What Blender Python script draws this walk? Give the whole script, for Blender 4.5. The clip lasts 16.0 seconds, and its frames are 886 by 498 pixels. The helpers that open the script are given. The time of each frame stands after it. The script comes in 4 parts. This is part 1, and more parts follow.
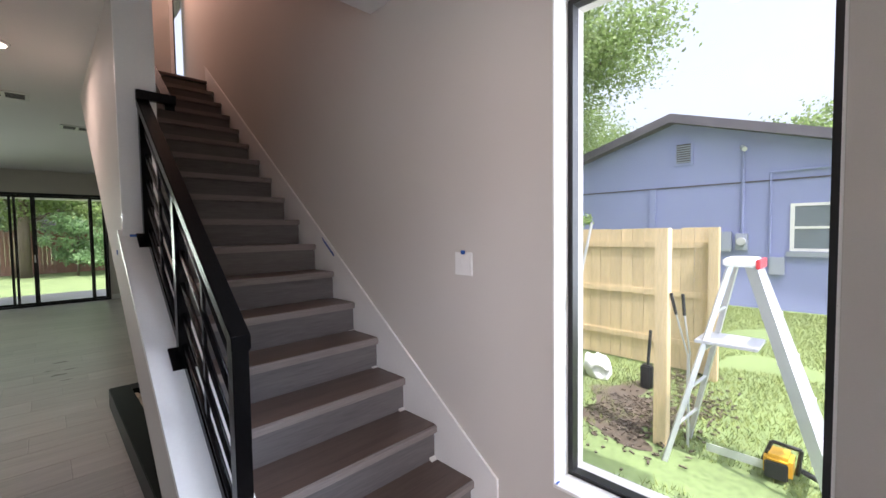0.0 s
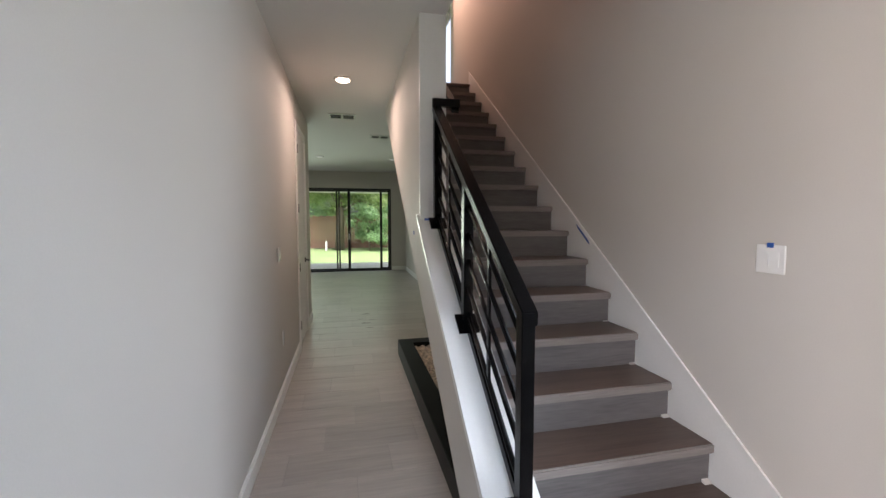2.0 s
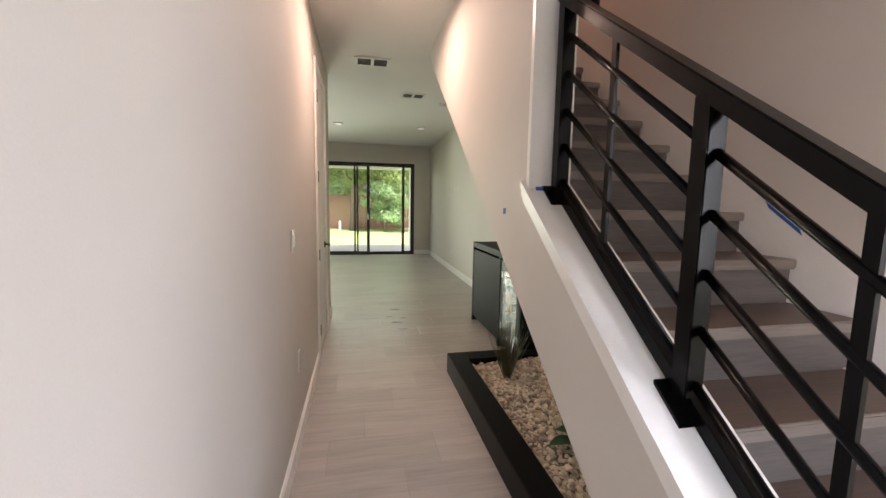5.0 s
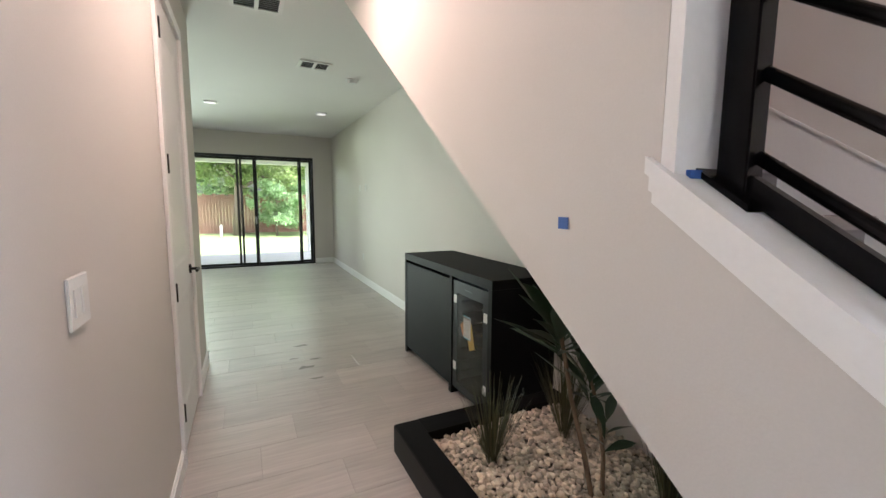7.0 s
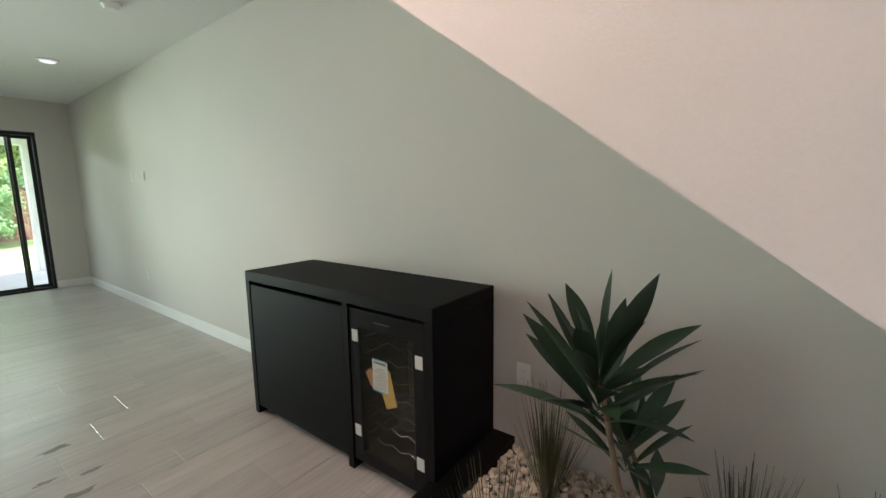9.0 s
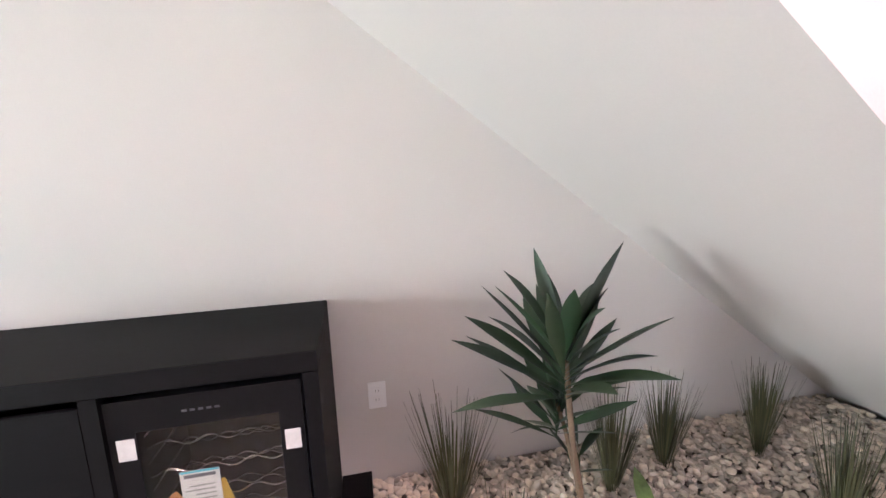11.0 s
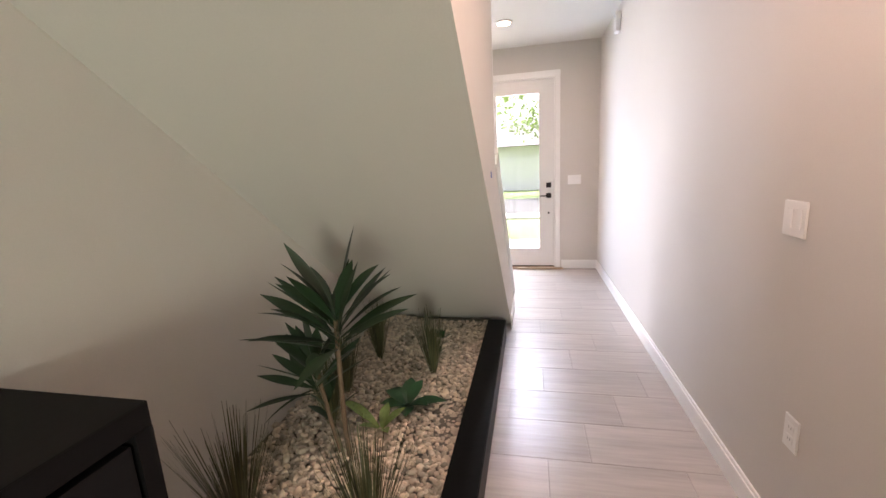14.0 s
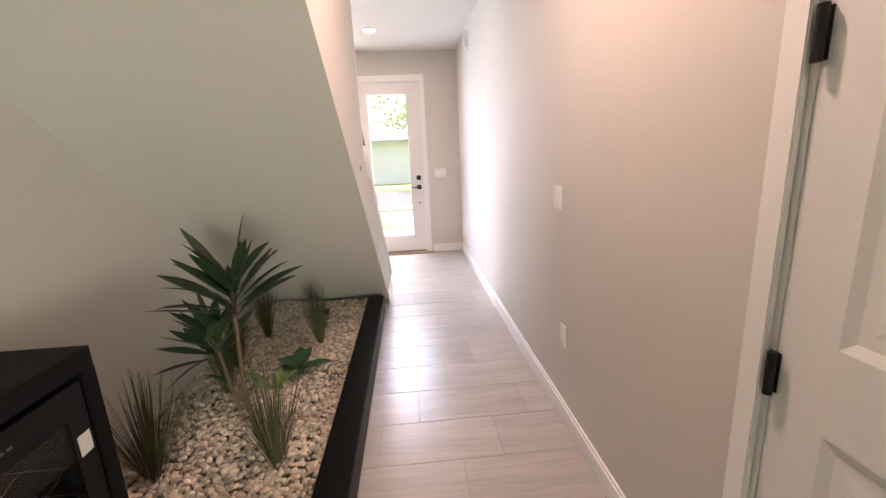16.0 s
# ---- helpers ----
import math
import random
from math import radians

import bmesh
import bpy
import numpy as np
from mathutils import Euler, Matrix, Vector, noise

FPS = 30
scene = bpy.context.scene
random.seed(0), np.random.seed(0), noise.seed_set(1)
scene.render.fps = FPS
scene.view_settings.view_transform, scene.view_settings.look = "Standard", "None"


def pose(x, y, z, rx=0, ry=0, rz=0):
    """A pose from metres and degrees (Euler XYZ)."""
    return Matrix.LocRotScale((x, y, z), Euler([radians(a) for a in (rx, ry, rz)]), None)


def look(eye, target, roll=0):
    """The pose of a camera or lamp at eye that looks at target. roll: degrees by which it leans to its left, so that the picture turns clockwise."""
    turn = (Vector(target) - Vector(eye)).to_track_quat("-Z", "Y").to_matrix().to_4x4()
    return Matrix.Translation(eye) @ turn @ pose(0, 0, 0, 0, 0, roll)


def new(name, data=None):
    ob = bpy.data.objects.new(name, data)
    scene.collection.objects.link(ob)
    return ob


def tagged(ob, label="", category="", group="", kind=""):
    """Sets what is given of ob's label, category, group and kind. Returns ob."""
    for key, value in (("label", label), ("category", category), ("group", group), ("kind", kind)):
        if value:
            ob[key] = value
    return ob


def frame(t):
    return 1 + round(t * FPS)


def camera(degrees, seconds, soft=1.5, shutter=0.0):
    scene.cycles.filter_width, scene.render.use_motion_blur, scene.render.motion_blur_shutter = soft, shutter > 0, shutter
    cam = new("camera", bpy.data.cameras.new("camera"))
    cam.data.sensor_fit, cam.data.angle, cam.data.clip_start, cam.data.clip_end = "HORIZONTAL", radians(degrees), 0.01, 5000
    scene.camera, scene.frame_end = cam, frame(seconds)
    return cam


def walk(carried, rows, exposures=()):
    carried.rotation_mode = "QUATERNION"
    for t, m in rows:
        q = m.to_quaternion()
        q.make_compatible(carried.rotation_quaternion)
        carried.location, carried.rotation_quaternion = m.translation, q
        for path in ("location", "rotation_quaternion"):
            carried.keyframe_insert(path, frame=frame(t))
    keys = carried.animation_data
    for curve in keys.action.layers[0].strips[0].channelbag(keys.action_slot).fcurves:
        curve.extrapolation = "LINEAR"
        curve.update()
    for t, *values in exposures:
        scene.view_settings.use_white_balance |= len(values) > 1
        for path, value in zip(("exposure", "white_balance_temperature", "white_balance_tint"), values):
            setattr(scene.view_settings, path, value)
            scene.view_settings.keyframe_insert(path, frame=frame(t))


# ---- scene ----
cam = camera(95.0, 16.0, soft=1.5)
PATH = [
    (0, (0.718, 0.475, 1.475), (2.118, 1.9, 1.384), -0.8),
    (0.5, (0.694, 0.466, 1.476), (1.801, 2.129, 1.378), -0.5),
    (1, (0.655, 0.457, 1.471), (1.484, 2.275, 1.368), -0.1),
    (1.5, (0.615, 0.48, 1.466), (1.214, 2.384, 1.345), 0.0),
    (2, (0.547, 0.561, 1.464), (1.001, 2.504, 1.323), -0.0),
    (2.5, (0.468, 0.697, 1.45), (0.843, 2.655, 1.288), -0.0),
    (3, (0.447, 0.85, 1.434), (0.776, 2.814, 1.25), -0.1),
    (3.5, (0.456, 1.074, 1.445), (0.752, 3.043, 1.2585), 0.05),
    (4, (0.423, 1.283, 1.424), (0.725, 3.249, 1.215), 0.3),
    (4.5, (0.357, 1.528, 1.43), (0.695, 3.487, 1.206), 0.8),
    (5, (0.351, 1.75, 1.41), (0.754, 3.695, 1.179), 1.0),
    (7.5, (0.353, 3.119, 1.419), (1.374, 4.823, 1.185), 0.1),
    (8, (0.338, 3.358, 1.417), (1.522, 4.951, 1.172), -0.2),
    (8.5, (0.382, 3.624, 1.421), (1.762, 5.048, 1.162), -0.5),
    (11, (0.576, 4.772, 1.39), (2.504, 4.356, 1.061), -2.1),
    (11.5, (0.664, 4.885, 1.379), (2.402, 3.948, 1.058), -2.9),
    (12, (0.787, 4.928, 1.411), (2.174, 3.53, 1.063), -3.3),
    (12.5, (0.881, 5.062, 1.402), (1.886, 3.365, 1.074), -4.1),
    (13, (0.894, 5.215, 1.4), (1.623, 3.384, 1.058), -4.0),
    (13.5, (0.843, 5.404, 1.404), (1.406, 3.523, 1.025), -3.7),
    (14, (0.849, 5.559, 1.413), (1.274, 3.644, 1.023), -3.1),
    (14.5, (0.846, 5.705, 1.414), (1.183, 3.778, 0.999), -2.5),
    (15, (0.771, 5.835, 1.412), (1.017, 3.899, 0.974), -2.5),
    (15.5, (0.719, 5.964, 1.424), (0.836, 4.019, 0.974), -2.3),
    (16, (0.748, 6.043, 1.421), (0.607, 4.099, 0.973), -2.7),
]
EXPOSURES = [(0, 0.55, 5900, 19), (1, 0.5, 6000, 17), (1.5, 0.58, 6050, 15), (2.5, 1.05, 6000, 14), (4, 1.35, 6400, 19), (5, 1.48, 6550, 21), (7.5, 1.85, 5750, 16), (8.5, 1.85, 5750, 14), (9.7, 2.25, 5550, 18), (10.8, 3.05, 5500, 33), (11.2, 3.05, 5500, 33), (12, 2.58, 5800, 25), (12.6, 2.08, 6150, 22), (13.5, 1.92, 6400, 24), (16, 2.02, 6500, 26)]
walk(cam, [(t, look(eye, target, roll)) for t, eye, target, roll in PATH], EXPOSURES)


# ---- world, sun, large lights ----
SUN_TO = Vector((-0.2, -0.62, 1.5)).normalized()
world = bpy.data.worlds.new("world")
scene.world = world
world.use_nodes = True
wn, wl = world.node_tree.nodes, world.node_tree.links
sky = wn.new("ShaderNodeTexSky")
sky.sky_type, sky.sun_disc = "NISHITA", False
sky.sun_elevation = math.asin(SUN_TO.z)
sky.dust_density, sky.air_density = 6.0, 1.2
sky.sun_rotation = math.atan2(SUN_TO.x, SUN_TO.y)
wn["Background"].inputs["Strength"].default_value = 0.15
haze = wn.new("ShaderNodeHueSaturation")
haze.inputs["Saturation"].default_value, haze.inputs["Value"].default_value = 0.35, 1.7
wl.new(sky.outputs[0], haze.inputs["Color"])
wl.new(haze.outputs[0], wn["Background"].inputs["Color"])

sun = new("sun", bpy.data.lights.new("sun", "SUN"))
sun.data.energy, sun.data.angle, sun.data.color = 5.0, radians(0.6), (1.0, 0.95, 0.86)
sun.matrix_world = look(SUN_TO * 50, (0, 0, 0))


def area(name, eye, target, w, h, watts, color):
    ob = new(name, bpy.data.lights.new(name, "AREA"))
    ob.data.shape, ob.data.size, ob.data.size_y = "RECTANGLE", w, h
    ob.data.energy, ob.data.color = watts, color
    ob.matrix_world = look(eye, target)
    return ob


DAY = (0.74, 0.87, 1.0)
SKYBLUE = (0.56, 0.77, 1.0)
# unseen area lamps beside the window and front door, added for their daylight
area("side_window_daylight", (4.0, -0.35, 1.9), (0.0, 1.7, 1.3), 1.4, 2.4, 92, (0.90, 0.96, 1.0))
area("front_door_daylight", (0.95, -1.2, 2.78), (0.6, 3.6, 0.0), 1.2, 0.3, 60, DAY)
area("front_door_daylight", (0.02, -1.4, 1.3), (1.9, 3.4, 1.3), 0.8, 2.0, 58, (1.0, 0.88, 0.80))
area("front_door_daylight", (2.3, -1.4, 1.3), (0.4, 1.9, 1.3), 1.2, 2.0, 42, SKYBLUE)
# added strip lamp above the door head, in place of garden daylight
area("patio_daylight_fill", (0.6, 13.6, 2.52), (0.6, 6.0, 1.0), 3.2, 0.14, 12, (0.84, 1.0, 0.86))
# unseen fill lamp just inside the doors, beamed narrowly at the stair soffit
patio = area("patio_daylight_fill", (-1.3, 12.46, 1.15), (1.7, 4.3, 1.6), 0.95, 2.0, 15, (0.88, 1.0, 0.78))
patio.data.spread = radians(75)
# added warm fill lamp inside the upper stairwell, not at the window
area("upper_stair_warm_fill", (1.7, 6.9, 5.4), (1.7, 4.2, 3.0), 0.8, 0.6, 16, (1.0, 0.60, 0.42))

# ---- materials ----


def mat(name, base, rough=0.5, metal=0.0, var=0.12, scale=3.0, fine=60.0, bump=0.0, stretch=(1, 1, 1), rand=0.0, gloss=None, coord="Object"):
    m = bpy.data.materials.new(name)
    m.use_nodes = True
    n, l = m.node_tree.nodes, m.node_tree.links
    b = n["Principled BSDF"]
    b.inputs["Roughness"].default_value, b.inputs["Metallic"].default_value = rough, metal
    if gloss is not None:
        b.inputs["Specular IOR Level"].default_value = gloss
    tc, mp = n.new("ShaderNodeTexCoord"), n.new("ShaderNodeMapping")
    mp.inputs["Scale"].default_value = stretch
    geo = n.new("ShaderNodeNewGeometry")
    l.new(geo.outputs["Position"] if coord == "World" else tc.outputs[coord], mp.inputs[0])
    big, small = n.new("ShaderNodeTexNoise"), n.new("ShaderNodeTexNoise")
    big.inputs["Scale"].default_value, small.inputs["Scale"].default_value = scale, fine
    big.inputs["Detail"].default_value, small.inputs["Detail"].default_value = 4, 3
    for t in (big, small):
        l.new(mp.outputs[0], t.inputs[0])
    add = n.new("ShaderNodeMath")
    add.operation = "ADD"
    l.new(big.outputs[0], add.inputs[0]), l.new(small.outputs[0], add.inputs[1])
    last = add
    if rand:
        oi = n.new("ShaderNodeObjectInfo")
        mul = n.new("ShaderNodeMath")
        mul.operation, mul.inputs[1].default_value = "MULTIPLY_ADD", rand
        l.new(oi.outputs["Random"], mul.inputs[0]), l.new(add.outputs[0], mul.inputs[2])
        last = mul
    ramp = n.new("ShaderNodeMapRange")
    ramp.inputs[1].default_value, ramp.inputs[2].default_value = 0.55, 1.45 + rand
    ramp.inputs[3].default_value, ramp.inputs[4].default_value = 1 - var, 1 + var
    l.new(last.outputs[0], ramp.inputs[0])
    mix = n.new("ShaderNodeMix")
    mix.data_type, mix.blend_type = "RGBA", "MULTIPLY"
    mix.inputs[0].default_value = 1.0
    mix.inputs[6].default_value = (*base, 1)
    l.new(ramp.outputs[0], mix.inputs[7])
    l.new(mix.outputs[2], b.inputs["Base Color"])
    if bump:
        bp = n.new("ShaderNodeBump")
        bp.inputs["Strength"].default_value, bp.inputs["Distance"].default_value = bump, 0.003
        l.new(small.outputs[0], bp.inputs["Height"]), l.new(bp.outputs[0], b.inputs["Normal"])
    return m


def glow(name, color, strength):
    m = bpy.data.materials.new(name)
    m.use_nodes = True
    b = m.node_tree.nodes["Principled BSDF"]
    b.inputs["Base Color"].default_value = (0.8, 0.8, 0.8, 1)
    b.inputs["Emission Color"].default_value, b.inputs["Emission Strength"].default_value = (*color, 1), strength
    return m


def glass_mat(name, tint=(1, 1, 1), rough=0.0):
    m = bpy.data.materials.new(name)
    m.use_nodes = True
    n, l = m.node_tree.nodes, m.node_tree.links
    n.remove(n["Principled BSDF"])
    tr, gl, mx, fr = (n.new("ShaderNodeBsdfTransparent"), n.new("ShaderNodeBsdfGlossy"), n.new("ShaderNodeMixShader"), n.new("ShaderNodeLayerWeight"))
    tr.inputs[0].default_value = (*tint, 1)
    gl.inputs["Roughness"].default_value = rough
    fr.inputs[0].default_value = 0.5
    steep, sheen = n.new("ShaderNodeMath"), n.new("ShaderNodeMath")
    steep.operation, steep.inputs[1].default_value = "POWER", 5.0
    sheen.operation, sheen.inputs[1].default_value, sheen.inputs[2].default_value = "MULTIPLY_ADD", 0.6, 0.03
    l.new(fr.outputs["Facing"], steep.inputs[0]), l.new(steep.outputs[0], sheen.inputs[0])
    l.new(sheen.outputs[0], mx.inputs[0]), l.new(tr.outputs[0], mx.inputs[1]), l.new(gl.outputs[0], mx.inputs[2])
    l.new(mx.outputs[0], n["Material Output"].inputs[0])
    return m


WALL = mat("wall_paint", (0.62, 0.585, 0.545), 0.7, var=0.03, scale=1.5, fine=180, bump=0.12, coord="World")
CEIL = mat("ceiling_paint", (0.70, 0.69, 0.67), 0.8, var=0.03, scale=1.2, fine=120, bump=0.2, coord="World")
TRIM = mat("white_trim", (0.84, 0.83, 0.81), 0.35, var=0.03, scale=4, fine=90, bump=0.03)
DOOR = mat("door_paint", (0.76, 0.75, 0.73), 0.4, var=0.03, scale=3, fine=70, bump=0.04)
BLACK = mat("black_steel", (0.003, 0.003, 0.0034), 0.26, var=0.2, scale=6, fine=120, bump=0.05, gloss=0.16)
FRAME = mat("black_aluminium", (0.007, 0.007, 0.008), 0.4, var=0.15, scale=5, fine=80)
WOODTOP = mat("stair_tread_wood", (0.115, 0.080, 0.064), 0.40, var=0.40, scale=2.5, fine=22, bump=0.12, stretch=(0.35, 5, 5), rand=0.25)
# lighter than the treads: front-door light on the nosings put into the colour
NOSING_LIT = mat("stair_nosing_lit", (0.235, 0.205, 0.188), 0.42, var=0.3, scale=3, fine=24, bump=0.1, stretch=(0.4, 5, 5), rand=0.25)
RISER = mat("stair_riser_wood", (0.135, 0.122, 0.118), 0.46, var=0.40, scale=2.5, fine=22, bump=0.1, stretch=(0.4, 5, 5), rand=0.25)
TILE = mat("porcelain_tile", (0.405, 0.365, 0.335), 0.34, var=0.28, scale=2.0, fine=9, bump=0.03, stretch=(0.45, 5.5, 1), rand=0.35, coord="World")
GROUT = mat("grout", (0.34, 0.306, 0.282), 0.5, var=0.1, scale=5, fine=90)
CABINET = mat("black_laminate", (0.006, 0.0057, 0.006), 0.58, var=0.2, scale=3, fine=60, bump=0.05, stretch=(1, 0.3, 6), gloss=0.09)
PLANTERM = mat("planter_black_wood", (0.006, 0.0057, 0.006), 0.42, var=0.2, scale=3, fine=60, bump=0.06, gloss=0.09)
PLASTIC = mat("white_plastic", (0.88, 0.875, 0.86), 0.25, var=0.02)
BLUETAPE = mat("blue_tape", (0.03, 0.10, 0.36), 0.6, var=0.1, fine=150)
BRONZE = mat("dark_bronze", (0.02, 0.018, 0.017), 0.35, 0.6, var=0.2)
PANE = glass_mat("window_glass")
# clear pane given a slight tint to dim the bright street behind it
DOORPANE = glass_mat("view_dimming_door_glass", (0.86, 0.88, 0.87))

# ---- geometry helpers ----


def part(name, bm, material, parent=None, label="", smooth=False):
    me = bpy.data.meshes.new(name)
    bm.normal_update()
    bm.to_mesh(me)
    bm.free()
    me.materials.append(material)
    if smooth:
        for p in me.polygons:
            p.use_smooth = True
    ob = new(name, me)
    if parent is not None:
        ob.parent = parent
        ob.matrix_parent_inverse = parent.matrix_basis.inverted()
    if label:
        ob["label"] = label
    return ob


def box(bm, x0, x1, y0, y1, z0, z1, bevel=0.0, turn=None):
    c = Matrix.Translation(((x0 + x1) / 2, (y0 + y1) / 2, (z0 + z1) / 2))
    g = bmesh.ops.create_cube(bm, size=1.0, matrix=c @ Matrix.Diagonal((abs(x1 - x0), abs(y1 - y0), abs(z1 - z0), 1)))
    vs = g["verts"]
    if bevel:
        es = list({e for v in vs for e in v.link_edges})
        r = bmesh.ops.bevel(bm, geom=es, offset=bevel, segments=2, affect="EDGES")
        vs = r["verts"]
    if turn is not None:
        bmesh.ops.transform(bm, matrix=turn, verts=vs)
    return bm


def cyl(bm, a, b, r, r2=None, seg=14):
    a, b = Vector(a), Vector(b)
    d = b - a
    m = Matrix.Translation((a + b) / 2) @ d.to_track_quat("Z", "Y").to_matrix().to_4x4()
    bmesh.ops.create_cone(bm, cap_ends=True, segments=seg, radius1=r, radius2=r if r2 is None else r2, depth=d.length, matrix=m)
    return bm


def boxes(*bs, bevel=0.0):
    bm = bmesh.new()
    for b in bs:
        box(bm, *b, bevel=bevel)
    return bm


def prism(poly, axis, lo, hi):
    """A solid: a polygon in the two other axes, drawn out along one axis."""
    bm = bmesh.new()

    def at(p, v):
        return (v, p[0], p[1]) if axis == "x" else (p[0], v, p[1]) if axis == "y" else (p[0], p[1], v)
    a = [bm.verts.new(at(p, lo)) for p in poly]
    b = [bm.verts.new(at(p, hi)) for p in poly]
    bm.faces.new(a), bm.faces.new(b[::-1])
    for i in range(len(poly)):
        j = (i + 1) % len(poly)
        bm.faces.new((a[i], b[i], b[j], a[j]))
    bmesh.ops.recalc_face_normals(bm, faces=bm.faces)
    return bm


def empty(name, at=(0, 0, 0)):
    ob = new(name)
    ob.location = at
    ob.empty_display_size = 0.1
    return ob


def setting(ob, label="", category=""):
    return tagged(ob, label, category, kind="structure")


# ---- plan ----
CEIL_Z = 2.847
RISE, RUN, NOSE_Y = 0.1975, 0.2705, 1.81      # first nosing
STEPS = 17
TOP_Z = RISE * STEPS
SLOPE = RISE / RUN
WX0, WX1 = 1.032, 1.215          # wall between hall and stairs
SX = 2.25                      # stair-side outer wall
RX = 2.195                     # outer wall under the stairs and in the living room
FAR_Y = 12.50
LEFT_END = 6.83
ROOM_X = -3.4


def soffit_z(y):
    return 1.512 + 0.738 * (y - 4.1)


SOF_Y = 4.1 + (CEIL_Z - 1.512) / 0.738
FOOT_Y = 4.1 + (0.0 - 1.512) / 0.738

# ---- large structure ----
setting(part("floor", boxes((ROOM_X - 0.2, 2.6, -0.02, FAR_Y + 0.1, -0.2, -0.0018)), GROUT), "grey grout bed under the floor tiles", "floor")
DY0, DY1, DZ = 5.315, 6.14, 2.455
setting(part("wall_left", boxes((-0.12, 0, -0.15, DY0 - 0.02, 0, CEIL_Z), (-0.12, 0, DY1 + 0.02, LEFT_END, 0, CEIL_Z), (-0.12, 0, DY0 - 0.02, DY1 + 0.02, DZ + 0.02, CEIL_Z)), WALL), "greige painted hallway wall", "wall")
setting(part("wall_closet", boxes((-1.0, -0.12, DY0 - 0.3, DY0 - 0.2, 0, CEIL_Z), (-1.0, -0.9, DY0 - 0.2, LEFT_END - 0.1, 0, CEIL_Z)), WALL), "plain wall behind the hallway door", "wall")
setting(part("wall_return", boxes((ROOM_X, -0.12, LEFT_END - 0.1, LEFT_END, 0, CEIL_Z)), WALL), "greige wall where the hall opens out", "wall")
setting(part("wall_room", boxes((ROOM_X - 0.15, ROOM_X, LEFT_END - 0.1, FAR_Y + 0.15, 0, CEIL_Z)), WALL), "greige living room wall", "wall")
SL0, SL1, SLZ = -2.62, 1.775, 2.375
setting(part("wall_far", boxes((ROOM_X, SL0, FAR_Y, FAR_Y + 0.2, 0, CEIL_Z), (SL1, RX, FAR_Y, FAR_Y + 0.2, 0, CEIL_Z), (SL0, SL1, FAR_Y, FAR_Y + 0.2, SLZ, CEIL_Z)), WALL), "greige wall round the sliding doors", "wall")
setting(part("wall_right", prism([(2.0, -0.2), (FAR_Y + 0.2, -0.2), (FAR_Y + 0.2, CEIL_Z), (SOF_Y - 0.12, CEIL_Z), (FOOT_Y - 0.17, 0.05), (2.0, 0.0)], "x", RX, 2.45), WALL), "greige wall under the stairs and in the living room", "wall")
# stair side wall with the tall window
WY0, WY1, WZ0, WZ1 = 0.50, 1.372, 0.357, 2.46
UP = 5.9
setting(part("wall_stair", boxes((SX, 2.52, -0.15, WY0, -0.2, UP), (SX, 2.52, WY0, WY1, -0.2, WZ0), (SX, 2.52, WY0, WY1, WZ1, UP)), WALL), "greige wall round the tall window", "wall")
setting(part("wall_stairwell", prism([(WY1, -0.2), (2.0, -0.2), (7.3, 3.3), (7.3, UP), (WY1, UP)], "x", SX, 2.52), WALL), "greige stairwell wall", "wall")
FD0, FD1, FDZ = 0.535, 1.475, 2.46
setting(part("wall_front", boxes((-0.12, FD0, -0.15, 0, 0, UP), (FD1, SX, -0.15, 0, 0, UP), (FD0, FD1, -0.15, 0, FDZ, UP)), WALL), "greige wall round the front door", "wall")
# wall between hall and stairs: knee part with sloped top, then full height, sloped underside
KNEE_TOP = lambda y: 1.482 + SLOPE * (y - 3.387)
W_END = 3.356
KF = 1.62
poly = [(KF, 0), (FOOT_Y, 0), (SOF_Y, CEIL_Z), (SOF_Y + 0.6, CEIL_Z + 0.4), (7.0, UP), (W_END, UP), (W_END, KNEE_TOP(W_END)), (KF, KNEE_TOP(KF))]
setting(part("wall_stringer", prism(poly, "x", WX0, WX1), WALL), "greige half wall and upper wall of the stairs", "wall")
setting(part("soffit", prism([(FOOT_Y, 0.0), (SOF_Y, CEIL_Z), (SOF_Y + 0.02, CEIL_Z + 0.1), (FOOT_Y - 0.14, 0.0)], "x", WX1, SX), WALL), "sloped greige underside of the stairs", "ceiling")
setting(part("ceiling", boxes((ROOM_X, WX0, -0.1, FAR_Y + 0.1, CEIL_Z, CEIL_Z + 0.3), (WX0, SX, -0.1, 2.66, CEIL_Z, CEIL_Z + 0.3), (WX0, WX1, 2.66, W_END, CEIL_Z, CEIL_Z + 0.3), (WX0, SX + 0.1, SOF_Y, FAR_Y + 0.1, CEIL_Z, CEIL_Z + 0.3)), CEIL), "white textured ceiling", "ceiling")
setting(part("ceiling_upper", boxes((-0.2, 2.6, -0.2, 8.2, UP, UP + 0.1)), CEIL), "white upper floor ceiling", "ceiling")
setting(part("wall_upper", boxes((WX0 - 0.3, WX1, 2.66, W_END, CEIL_Z + 0.3, UP), (WX0, SX, 2.55, 2.66, CEIL_Z + 0.3, UP), (0.2, 2.10, 7.1, 7.25, 3.3, UP), (2.10, SX, 7.1, 7.25, 5.4, UP), (2.10, SX, 7.1, 7.25, 3.3, 3.62)), WALL), "greige upper stairwell wall", "wall")
setting(part("floor_upper", boxes((0.2, SX, 6.138, 7.1, TOP_Z - 0.03, TOP_Z)), WOODTOP), "brown wooden upper landing", "floor")

